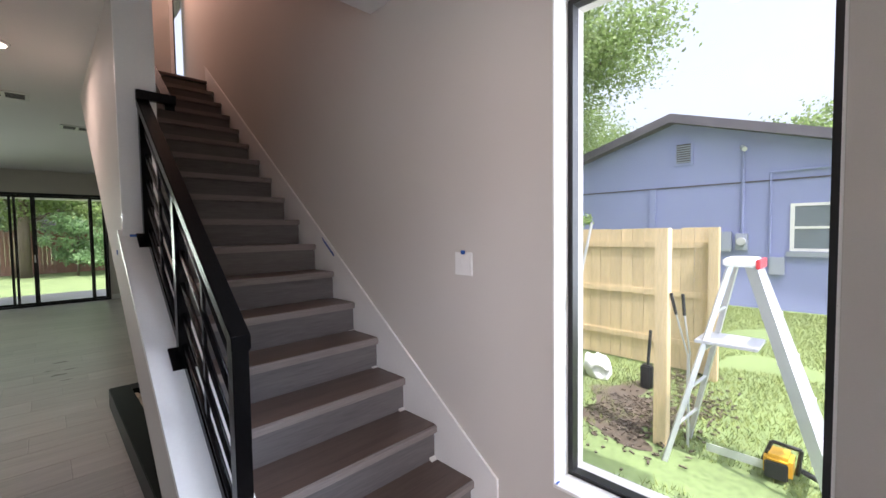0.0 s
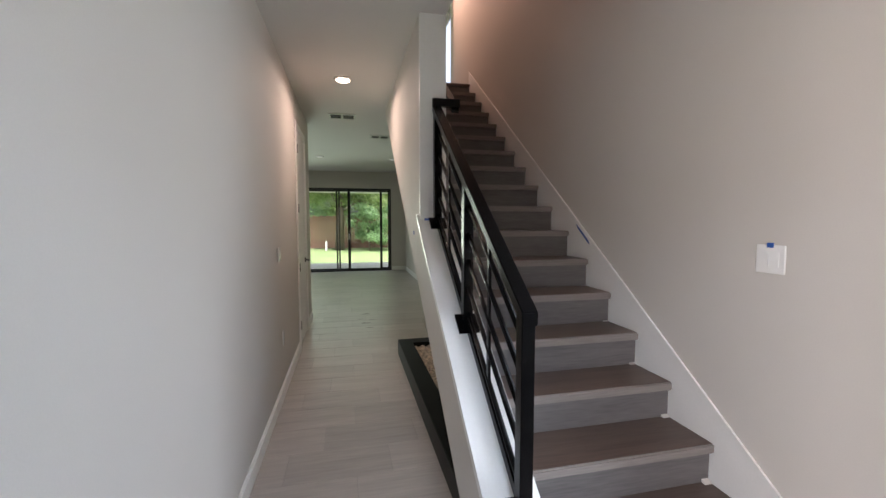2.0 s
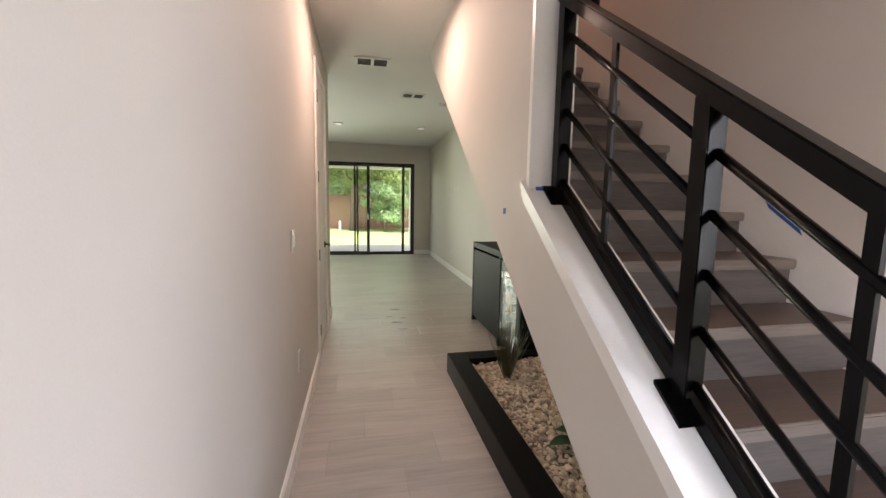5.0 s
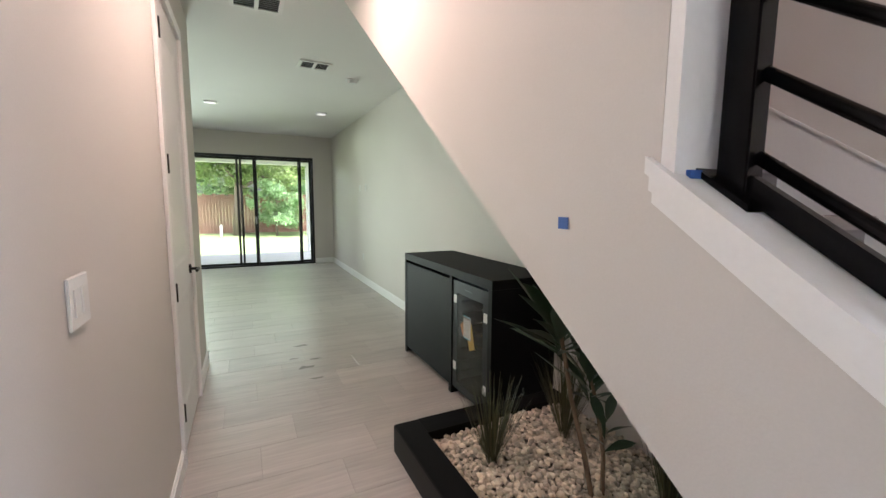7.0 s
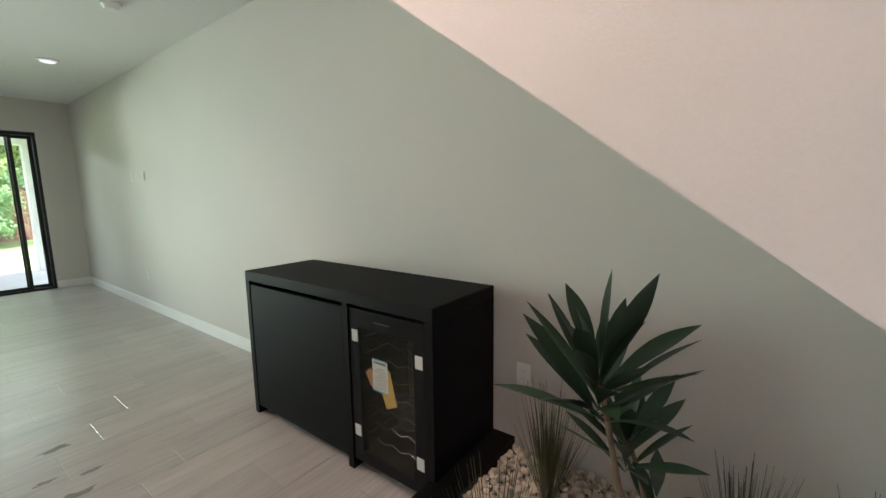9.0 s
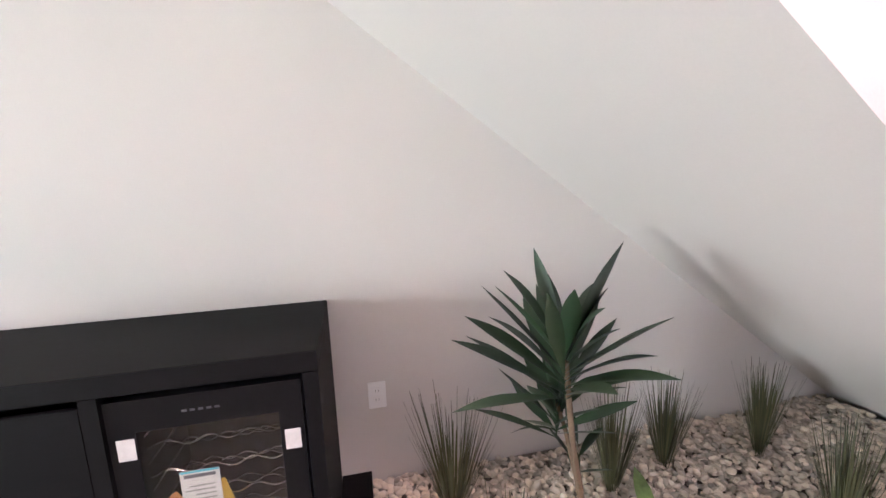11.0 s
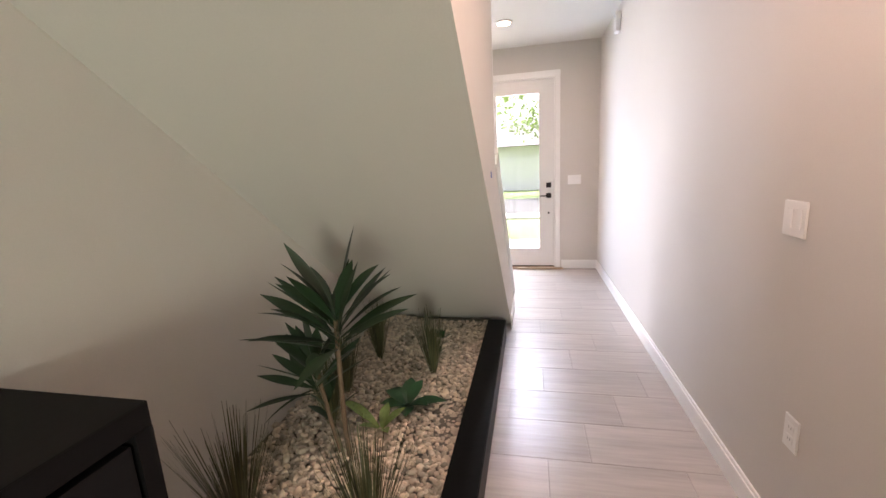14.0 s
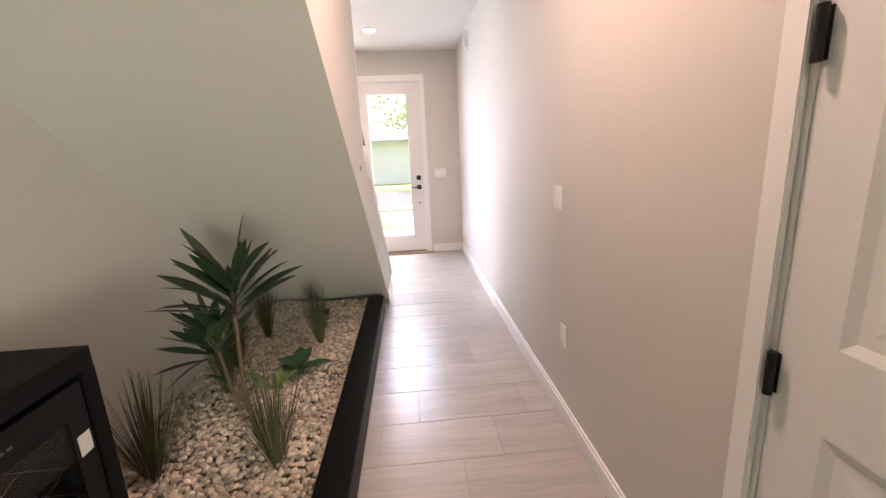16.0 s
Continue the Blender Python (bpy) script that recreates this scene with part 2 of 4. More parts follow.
# ---- stairs ----
stairs = tagged(empty("staircase", (1.7, 1.8, 0)), "straight staircase with dark brown treads and grey wood risers", "stairs", kind="structure")
for k in range(1, STEPS + 1):
    y, z = NOSE_Y + RUN * (k - 1), RISE * k
    if k < STEPS:
        tread = part("tread", box(bmesh.new(), WX1 + 0.002, SX - 0.0155, y + 0.0185, y + RUN + 0.0475, z - 0.042, z), WOODTOP, stairs)
        part("nosing", box(bmesh.new(), WX1 + 0.002, SX - 0.0155, y, y + 0.018, z - 0.042, z + 0.001, bevel=0.006), NOSING_LIT, tread, "nosing edge coloured lighter grey, as lit from the front door")
    part("riser", boxes((WX1 + 0.002, SX - 0.007, y + 0.030, y + 0.05, z - RISE, z - 0.042)), RISER, stairs)


def nosing(y):
    return RISE + SLOPE * (y - NOSE_Y)


def thing(name, at, label, category, group="", kind=""):
    return tagged(empty(name, at), label, category, group, kind)


# skirt board on the outer wall
sk = prism([(1.67, 0), (1.67, nosing(1.67) + 0.165), (6.2, nosing(6.2) + 0.14), (6.2, nosing(6.2) - 0.4), (2.2, 0)], "x", SX - 0.015, SX - 0.001)
setting(part("stair_skirt", sk, TRIM), "white painted skirt board along the stairs", "trim")
setting(part("skirt_bead", prism([(1.665, nosing(1.67) + 0.160), (1.665, nosing(1.67) + 0.172), (6.2, nosing(6.2) + 0.150), (6.2, nosing(6.2) + 0.138)], "x", SX - 0.022, SX - 0.0155), TRIM), "white moulded top edge of the skirt board", "trim")

# cap of the half wall
CAP_Y0, CAP_Y1 = 1.58, 3.374
CAP_TOP = lambda y: 1.513 + SLOPE * (y - 3.387)
cap = setting(part("half_wall_cap", prism([(CAP_Y0, CAP_TOP(CAP_Y0) - 0.03), (CAP_Y0, CAP_TOP(CAP_Y0)), (CAP_Y1, CAP_TOP(CAP_Y1)), (CAP_Y1, CAP_TOP(CAP_Y1) - 0.03)], "x", 1.014, WX1 + 0.02), TRIM), "white painted sloped cap on the half wall", "trim")
part("moulding", prism([(CAP_Y0 + 0.01, CAP_TOP(CAP_Y0 + 0.01) - 0.075), (CAP_Y0 + 0.01, CAP_TOP(CAP_Y0 + 0.01) - 0.031), (CAP_Y1 - 0.012, CAP_TOP(CAP_Y1 - 0.012) - 0.031), (CAP_Y1 - 0.012, CAP_TOP(CAP_Y1 - 0.012) - 0.075)], "x", 1.022, 1.0315), TRIM, cap)
part("moulding", prism([(CAP_Y0 + 0.01, CAP_TOP(CAP_Y0 + 0.01) - 0.055), (CAP_Y0 + 0.01, CAP_TOP(CAP_Y0 + 0.01) - 0.031), (CAP_Y1 - 0.008, CAP_TOP(CAP_Y1 - 0.008) - 0.031), (CAP_Y1 - 0.008, CAP_TOP(CAP_Y1 - 0.008) - 0.055)], "x", 1.0165, 1.0215), TRIM, cap)
setting(part("wall_end_trim", boxes((WX0 + 0.0, WX1, W_END - 0.028, W_END - 0.001, CAP_TOP(W_END - 0.028) - 0.03, CEIL_Z - 0.0)), TRIM), "white trim on the end of the upper wall", "trim")
setting(part("half_wall_end", boxes((WX0 - 0.006, WX1 + 0.004, KF - 0.02, KF - 0.001, 0, KNEE_TOP(KF) - 0.02)), TRIM), "white trim on the foot of the half wall", "trim")


def baseboard(x0, x1, y0, y1, face):
    """A board with a thinner upper lip; face: axis and sign of the way it looks."""
    bm = boxes((x0, x1, y0, y1, 0, 0.098))
    if face == "+x":
        box(bm, x0, x0 + 0.008, y0, y1, 0.098, 0.115)
    elif face == "-x":
        box(bm, x1 - 0.008, x1, y0, y1, 0.098, 0.115)
    elif face == "+y":
        box(bm, x0, x1, y0, y0 + 0.008, 0.098, 0.115)
    else:
        box(bm, x0, x1, y1 - 0.008, y1, 0.098, 0.115)
    return setting(part("baseboard", bm, TRIM), "white painted baseboard", "baseboard")


baseboard(0.001, 0.015, 0.016, DY0 - 0.071, "+x")
baseboard(0.001, 0.015, DY1 + 0.071, LEFT_END, "+x")
baseboard(-0.12, 0.015, LEFT_END + 0.001, LEFT_END + 0.015, "+y")
baseboard(0.001, FD0 - 0.08, 0.001, 0.015, "+y")
baseboard(FD1 + 0.08, SX, 0.001, 0.015, "+y")
baseboard(SX - 0.015, SX - 0.001, 0.016, 1.668, "-x")
baseboard(RX - 0.015, RX - 0.001, 6.405, FAR_Y - 0.016, "-x")
baseboard(SL1 + 0.01, RX - 0.001, FAR_Y - 0.015, FAR_Y - 0.001, "-y")
baseboard(ROOM_X, SL0 - 0.01, FAR_Y - 0.015, FAR_Y - 0.001, "-y")
baseboard(WX0 - 0.015, WX0 - 0.001, KF + 0.0, FOOT_Y + 0.12, "-x")

# ---- hall door ----
hd = setting(empty("door_1", (0, DY0, 0)), "closed white two-panel door with black hinges", "door")
leaf_bm = boxes((-0.045, -0.011, DY0, DY1, 0.012, DZ))
ST, MID0, MID1, BOT, TOP = 0.115, 0.865, 1.045, 0.235, DZ - 0.13
box(leaf_bm, -0.011, -0.003, DY0, DY0 + ST, 0.012, DZ)
box(leaf_bm, -0.011, -0.003, DY1 - ST, DY1, 0.012, DZ)
for z0, z1 in ((0.012, BOT), (MID0, MID1), (TOP, DZ)):
    box(leaf_bm, -0.011, -0.003, DY0 + ST, DY1 - ST, z0, z1)
leaf_ob = part("leaf", leaf_bm, DOOR, hd)
for z0, z1 in ((BOT, MID0), (MID1, TOP)):
    bm = bmesh.new()
    y0, y1 = DY0 + ST, DY1 - ST
    ring = [(-0.003, 0.0), (-0.0105, 0.022), (-0.0105, 0.045), (-0.0045, 0.085)]
    loops = []
    for x, d in ring:
        loops.append([bm.verts.new(v) for v in ((x, y0 + d, z0 + d), (x, y1 - d, z0 + d), (x, y1 - d, z1 - d), (x, y0 + d, z1 - d))])
    for p, q in zip(loops, loops[1:]):
        for i in range(4):
            bm.faces.new((p[i], p[(i + 1) % 4], q[(i + 1) % 4], q[i]))
    bm.faces.new(loops[-1])
    part("panel", bm, DOOR, hd)
for z in (0.28, 0.94, 1.60, 2.25):
    part("hinge", cyl(boxes((-0.002, 0.001, DY0 - 0.014, DY0 + 0.012, z - 0.045, z + 0.045)), (0.014, DY0 + 0.006, z - 0.048), (0.014, DY0 + 0.006, z + 0.048), 0.0095, seg=10), BRONZE, hd, "black steel hinge")
hy = DY1 - 0.07
lever = part("lever", cyl(cyl(bmesh.new(), (-0.003, hy, 0.955), (0.008, hy, 0.955), 0.031, seg=24), (0.008, hy, 0.955), (0.052, hy, 0.955), 0.010), BRONZE, hd, "dark lever handle", True)
part("grip", box(bmesh.new(), 0.042, 0.060, hy - 0.115, hy + 0.012, 0.945, 0.965, bevel=0.005), BRONZE, lever)


def casing(name, boxes_, label):
    bm = bmesh.new()
    for b in boxes_:
        box(bm, *b, bevel=0.003)
    return setting(part(name, bm, TRIM), label, "trim")


casing("door_casing", [(0.001, 0.018, DY0 - 0.07, DY0 - 0.014, 0, DZ + 0.012), (0.001, 0.018, DY1 + 0.014, DY1 + 0.07, 0, DZ + 0.012), (0.001, 0.018, DY0 - 0.07, DY1 + 0.07, DZ + 0.0125, DZ + 0.085)], "white casing round the hallway door")
setting(part("door_jamb", boxes((-0.119, -0.001, DY0 - 0.0195, DY0 - 0.003, 0, DZ + 0.003), (-0.119, -0.001, DY1 + 0.003, DY1 + 0.0195, 0, DZ + 0.003), (-0.119, -0.001, DY0 - 0.0195, DY1 + 0.0195, DZ + 0.0035, DZ + 0.0195)), TRIM), "white jamb of the hallway door", "trim")

# ---- front door ----
fd = setting(empty("door_2", (1.0, 0, 0)), "white front door with a tall clear glass light", "door")
D0, D1, DT = 0.548, 1.462, 2.448
G0, G1, GZ0, GZ1 = 0.735, 1.275, 0.275, 2.285
part("slab", boxes((D0, G0, -0.075, -0.03, 0.03, DT), (G1, D1, -0.075, -0.03, 0.03, DT), (G0, G1, -0.075, -0.03, 0.03, GZ0), (G0, G1, -0.075, -0.03, GZ1, DT)), DOOR, fd)
bead = bmesh.new()
for b in ((G0 - 0.03, G0, GZ0 - 0.03, GZ1 + 0.03), (G1, G1 + 0.03, GZ0 - 0.03, GZ1 + 0.03), (G0, G1, GZ0 - 0.03, GZ0), (G0, G1, GZ1, GZ1 + 0.03)):
    box(bead, b[0], b[1], -0.0295, -0.018, b[2], b[3], bevel=0.004)
part("glazing_bead", bead, DOOR, fd)
gp = part("pane", boxes((G0, G1, -0.055, -0.049, GZ0, GZ1)), DOORPANE, fd, "clear glass")
gp.visible_shadow = False
lx = 0.615
for z in (1.122, 0.985):
    ro = part("deadbolt" if z > 1.05 else "rose", box(bmesh.new(), lx - 0.032, lx + 0.032, -0.0295, -0.018, z - 0.032, z + 0.032, bevel=0.003), BRONZE, fd, "square dark bronze plate")
    if z < 1.05:
        part("lever", box(cyl(bmesh.new(), (lx, -0.018, z), (lx, 0.03, z), 0.009), lx - 0.01, lx + 0.115, 0.022, 0.036, z - 0.008, z + 0.008, bevel=0.003), BRONZE, ro)
    else:
        part("thumb_turn", box(bmesh.new(), lx - 0.005, lx + 0.005, -0.018, 0.0, z - 0.018, z + 0.018, bevel=0.002), BRONZE, ro)
part("bore_plug", cyl(bmesh.new(), (lx, -0.0295, 0.755), (lx, -0.024, 0.755), 0.013), BRONZE, fd, "small dark round plug")
part("sweep", boxes((D0, D1, -0.07, -0.035, 0.018, 0.030)), FRAME, fd, "black rubber sweep")
casing("front_casing", [(FD0 - 0.062, FD0 - 0.002, 0.001, 0.019, 0, FDZ), (FD1 + 0.002, FD1 + 0.062, 0.001, 0.019, 0, FDZ), (FD0 - 0.062, FD1 + 0.062, 0.001, 0.019, FDZ + 0.0005, FDZ + 0.075)], "white casing round the front door")
setting(part("front_jamb", boxes((FD0, D0 - 0.002, -0.149, -0.0, 0, FDZ), (D1 + 0.002, FD1, -0.149, -0.0, 0, FDZ), (D0 - 0.002, D1 + 0.002, -0.149, 0, DT + 0.002, FDZ)), TRIM), "white jamb of the front door", "trim")
SILLWOOD = mat("threshold_wood", (0.42, 0.31, 0.23), 0.45, var=0.15, scale=4, fine=40, stretch=(0.5, 5, 5))
setting(part("threshold", box(bmesh.new(), FD0 - 0.1, FD1 + 0.05, -0.14, 0.085, 0.0, 0.018, bevel=0.005), SILLWOOD), "light brown wooden threshold strip", "threshold")

# ---- wall plates ----
SCREW = mat("plate_slot", (0.25, 0.25, 0.24), 0.5, var=0.05)


def plate(name, at, turn, gangs, kind_, label, category, horizontal=False):
    """A cover plate facing its own -y, turned about z."""
    w = 0.074 + 0.046 * (gangs - 1)
    th = thing(name, (0, 0, 0), label, category)
    part("cover", box(bmesh.new(), -w / 2, w / 2, -0.007, 0, -0.059, 0.059, bevel=0.0025), PLASTIC, th)
    for g in range(gangs):
        cx = (g - (gangs - 1) / 2) * 0.046
        if kind_ == "switch":
            part("rocker", box(bmesh.new(), cx - 0.0165, cx + 0.0165, -0.0105, -0.0071, -0.033, 0.033, bevel=0.0015), PLASTIC, th)
        else:
            for cz in (-0.02, 0.02):
                o = part("socket", box(bmesh.new(), cx - 0.0165, cx + 0.0165, -0.0090, -0.0071, cz - 0.0145, cz + 0.0145, bevel=0.0015), PLASTIC, th)
                part("slot", boxes((cx - 0.007, cx - 0.005, -0.0096, -0.0091, cz - 0.004, cz + 0.006), (cx + 0.005, cx + 0.007, -0.0096, -0.0091, cz - 0.004, cz + 0.006)), SCREW, o)
    th.matrix_basis = pose(*at, 0, 90 if horizontal else 0, turn)
    return th


# parts take the pose of their plate
def settle(th):
    for c in th.children_recursive:
        c.matrix_parent_inverse = Matrix()


for args in (("light_switch", (0.0005, 4.03, 1.19), 90, 2, "switch", "white two-gang rocker switch on the hallway wall", "light switch"),
             ("wall_outlet", (0.0005, 4.14, 0.48), 90, 1, "outlet", "white wall outlet above the hallway baseboard", "outlet"),
             ("light_switch", (0.295, 0.0005, 1.18), 180, 3, "switch", "white three-gang switch beside the front door", "light switch"),
             ("light_switch", (SX - 0.0005, 1.88, 1.304), -90, 2, "switch", "white two-gang switch on the stairwell wall, taped", "light switch"),
             ("wall_outlet", (RX - 0.0005, 4.73, 0.513), -90, 1, "outlet", "white wall outlet above the planter", "outlet"),
             ("light_switch", (RX - 0.0005, 9.60, 1.65), -90, 1, "switch", "white switch plate on the living room wall", "light switch"),
             ("wall_outlet", (RX - 0.0005, 9.98, 1.65), -90, 1, "outlet", "white high outlet on the living room wall", "outlet"),
             ("wall_outlet", (RX - 0.0005, 9.82, 0.455), -90, 1, "outlet", "white low outlet on the living room wall", "outlet")):
    settle(plate(*args))
for nm, bx, lb in (("masking_tape", (SX - 0.0125, SX - 0.0085, 1.866, 1.892, 1.352, 1.372), "small piece of blue masking tape on a switch"),
                   ("masking_tape", (WX0 - 0.0025, WX0 - 0.0005, 3.582, 3.614, 1.357, 1.385), "small square of blue masking tape on the wall"),
                   ("masking_tape", (1.062, 1.095, 3.318, 3.327, CAP_TOP(3.32) - 0.01, CAP_TOP(3.32) + 0.014), "crumpled blue tape at the foot of the wall end"),
                   ("masking_tape", (SX + 0.004, SX + 0.03, 1.355, 1.374, WZ0 + 0.0145, WZ0 + 0.017), "scrap of blue tape on the window sill")):
    tagged(part(nm, boxes(bx), BLUETAPE), lb, "tape")
tp = prism([(3.318, 1.408), (3.335, 1.437), (3.17, 1.318), (3.158, 1.290)], "x", SX - 0.0175, SX - 0.0155)
tagged(part("masking_tape", tp, BLUETAPE), "strip of blue masking tape on the skirt board", "tape")
chime = thing("door_chime", (0.0, 1.06, 2.68), "white door chime box high on the hallway wall", "chime")
part("housing", box(bmesh.new(), 0.0005, 0.045, 1.0, 1.12, 2.60, 2.77, bevel=0.006), PLASTIC, chime)
part("grille", boxes(*[(0.0455, 0.0475, 1.015, 1.105, 2.63 + i * 0.022, 2.636 + i * 0.022) for i in range(5)]), TRIM, chime)

# ---- tall side window ----
win = setting(empty("window_1", (SX + 0.12, 0.95, WZ0)), "tall fixed window with a thin black frame", "window")
FX0, FX1 = SX + 0.115, SX + 0.165
part("window_frame", boxes((FX0, FX1, WY0, WY0 + 0.03, WZ0, WZ1), (FX0, FX1, WY1 - 0.03, WY1, WZ0, WZ1), (FX0, FX1, WY0 + 0.03, WY1 - 0.03, WZ0, WZ0 + 0.03), (FX0, FX1, WY0 + 0.03, WY1 - 0.03, WZ1 - 0.03, WZ1)), FRAME, win)
wp = part("pane", boxes((FX0 + 0.02, FX0 + 0.026, WY0 + 0.03, WY1 - 0.03, WZ0 + 0.03, WZ1 - 0.03)), PANE, win, "clear glass")
wp.visible_shadow = False
part("window_sill", box(bmesh.new(), SX - 0.004, FX0 - 0.001, WY0 + 0.0, WY1, WZ0, WZ0 + 0.014, bevel=0.003), TRIM, win)
part("jamb_liner", boxes((SX - 0.003, FX0 - 0.001, WY1 - 0.008, WY1 - 0.0005, WZ0 + 0.015, WZ1 - 0.009), (SX - 0.003, FX0 - 0.001, WY0 + 0.0005, WY0 + 0.008, WZ0 + 0.015, WZ1 - 0.009), (SX - 0.003, FX0 - 0.001, WY0 + 0.0005, WY1 - 0.0005, WZ1 - 0.0085, WZ1 - 0.0005)), TRIM, win)

# upper landing window
uw = setting(empty("window_2", (2.17, 7.1, 3.62)), "narrow black-framed window over the landing", "window")
part("window_frame", boxes((2.1, 2.125, 7.13, 7.17, 3.62, 5.4), (2.125, SX, 7.13, 7.17, 3.62, 3.645)), FRAME, uw)
part("window_trim", boxes((2.06, 2.1, 7.085, 7.099, 3.58, 5.44)), TRIM, uw)
up = part("pane", boxes((2.125, SX, 7.147, 7.153, 3.645, 5.4)), PANE, uw, "clear glass")
up.visible_shadow = False

# ---- sliding doors ----
sl = setting(empty("door_3", (0.58, FAR_Y, 0)), "wide black-framed sliding glass doors to the patio", "door")
part("outer_frame", boxes((SL0, SL0 + 0.05, FAR_Y + 0.02, FAR_Y + 0.16, 0, SLZ), (SL1 - 0.035, SL1, FAR_Y - 0.004, FAR_Y + 0.16, 0, SLZ), (SL0 + 0.05, SL1 - 0.035, FAR_Y - 0.004, FAR_Y + 0.16, SLZ - 0.05, SLZ), (SL0 + 0.05, SL1 - 0.035, FAR_Y - 0.002, FAR_Y + 0.16, 0.0, 0.035)), FRAME, sl)
for i, (x0, x1, yy) in enumerate(((-2.57, -1.6, 0.025), (-1.66, -0.66, 0.065), (-0.72, 0.33, 0.105), (0.22, 0.62, 0.065), (0.545, 1.52, 0.025), (1.46, 1.74, 0.105))):
    y = FAR_Y + yy
    sash = part("sash", boxes((x0, x0 + 0.043, y, y + 0.035, 0.036, SLZ - 0.051), (x1 - 0.043, x1, y, y + 0.035, 0.036, SLZ - 0.051), (x0 + 0.043, x1 - 0.043, y, y + 0.035, 0.036, 0.075), (x0 + 0.043, x1 - 0.043, y, y + 0.035, SLZ - 0.09, SLZ - 0.051)), FRAME, sl)
    g = part("pane", boxes((x0 + 0.043, x1 - 0.043, y + 0.015, y + 0.02, 0.075, SLZ - 0.09)), PANE, sash, "clear glass")
    g.visible_shadow = False
part("pull_handle", box(bmesh.new(), 0.565, 0.585, FAR_Y + 0.0, FAR_Y + 0.024, 0.92, 1.08, bevel=0.004), PLASTIC, sl, "white pull handle")

# ---- ceiling fixtures ----
LED = glow("led_disc", (1.0, 0.74, 0.52), 5.0)
LED2 = glow("led_disc_dim", (1.0, 0.93, 0.82), 0.22)
LED_OFF = mat("frosted_lens", (0.75, 0.75, 0.73), 0.4, var=0.02)


def disc_light(x, y, lit, label, tone=(1.0, 0.72, 0.56)):
    th = thing("ceiling_light", (x, y, CEIL_Z), label, "ceiling light", "ceiling disc lights")
    bm = bmesh.new()
    cyl(bm, (x, y, CEIL_Z - 0.001), (x, y, CEIL_Z - 0.016), 0.088, 0.080, seg=40)
    part("trim_ring", bm, PLASTIC, th, "", True)
    part("lens", cyl(bmesh.new(), (x, y, CEIL_Z - 0.0165), (x, y, CEIL_Z - 0.022), 0.068, 0.062, seg=40), LED2 if tone[1] > 0.9 else LED if lit else LED_OFF, th, "glowing lens" if lit else "", False)
    if lit:
        li = new("ceiling_lamp", bpy.data.lights.new("ceiling_lamp", "AREA"))
        li.data.shape, li.data.size, li.data.energy, li.data.color = "DISK", 0.12, lit, tone
        li.data.spread = radians(170)
        li.matrix_world = pose(x, y, CEIL_Z - 0.028)


disc_light(0.522, 4.757, 6.8, "round white flush ceiling light, lit warm")
disc_light(1.10, 0.98, 2.2, "round white entry ceiling light, lit warm")
# weak greenish lamps added under these two discs imitate light bounced from the garden
disc_light(-0.025, 9.83, 2, "round white flush ceiling light in the living room", (0.90, 1.0, 0.78))
disc_light(1.553, 9.90, 0.8, "round white flush ceiling light in the living room", (0.90, 1.0, 0.78))
VENTSHADE = mat("duct_shade", (0.012, 0.012, 0.012), 0.8, var=0.1)


def vent(x0, x1, y0, y1, label):
    th = thing("ceiling_vent", ((x0 + x1) / 2, (y0 + y1) / 2, CEIL_Z), label, "vent", "ceiling vents")
    z0, z1 = CEIL_Z - 0.012, CEIL_Z - 0.001
    # near-black sheet under the ceiling: the duct's shade put into its colour
    part("backing", boxes((x0 + 0.02, x1 - 0.02, y0 + 0.02, y1 - 0.02, z1 - 0.003, z1)), VENTSHADE, th, "flat dark sheet for the shaded duct")
    xm = (x0 + x1) / 2
    part("frame", boxes((x0, x1, y0, y0 + 0.022, z0, z1), (x0, x1, y1 - 0.022, y1, z0, z1), (x0, x0 + 0.03, y0 + 0.022, y1 - 0.022, z0, z1), (x1 - 0.03, x1, y0 + 0.022, y1 - 0.022, z0, z1), (xm - 0.015, xm + 0.015, y0 + 0.022, y1 - 0.022, z0, z1)), PLASTIC, th)
    for i in range(7):
        y = y0 + 0.035 + i * (y1 - y0 - 0.07) / 6
        for xa, xb in ((x0 + 0.031, xm - 0.016), (xm + 0.016, x1 - 0.031)):
            part("slat", boxes((xa, xb, y, y + 0.002, z0 + 0.004, z1 - 0.004)), SCREW, th)


vent(0.315, 0.675, 6.11, 6.37, "white ceiling air vent with dark slats")
vent(0.92, 1.245, 7.36, 7.60, "white ceiling air vent in the living room")
sm = thing("smoke_detector", (1.563, 7.825, CEIL_Z), "round white smoke detector on the ceiling", "smoke detector")
part("base", cyl(bmesh.new(), (1.563, 7.825, CEIL_Z - 0.001), (1.563, 7.825, CEIL_Z - 0.014), 0.07, seg=28), PLASTIC, sm, "", False)
part("cover", cyl(bmesh.new(), (1.563, 7.825, CEIL_Z - 0.0145), (1.563, 7.825, CEIL_Z - 0.045), 0.062, 0.045, seg=28), PLASTIC, sm)

# ---- railing ----
RXC = 1.146
RAIL = lambda y: 1.697 + SLOPE * (y - 2.60)


def slope_bar(bm, x0, x1, y0, y1, dz, h):
    v = []
    for y in (y0, y1):
        for x in (x0, x1):
            for z in (-h / 2, h / 2):
                v.append(bm.verts.new((x, y, RAIL(y) + dz + z)))
    for f in ((0, 1, 3, 2), (4, 6, 7, 5), (0, 4, 5, 1), (2, 3, 7, 6), (0, 2, 6, 4), (1, 5, 7, 3)):
        bm.faces.new([v[i] for i in f])
    bmesh.ops.recalc_face_normals(bm, faces=bm.faces)
    return bm


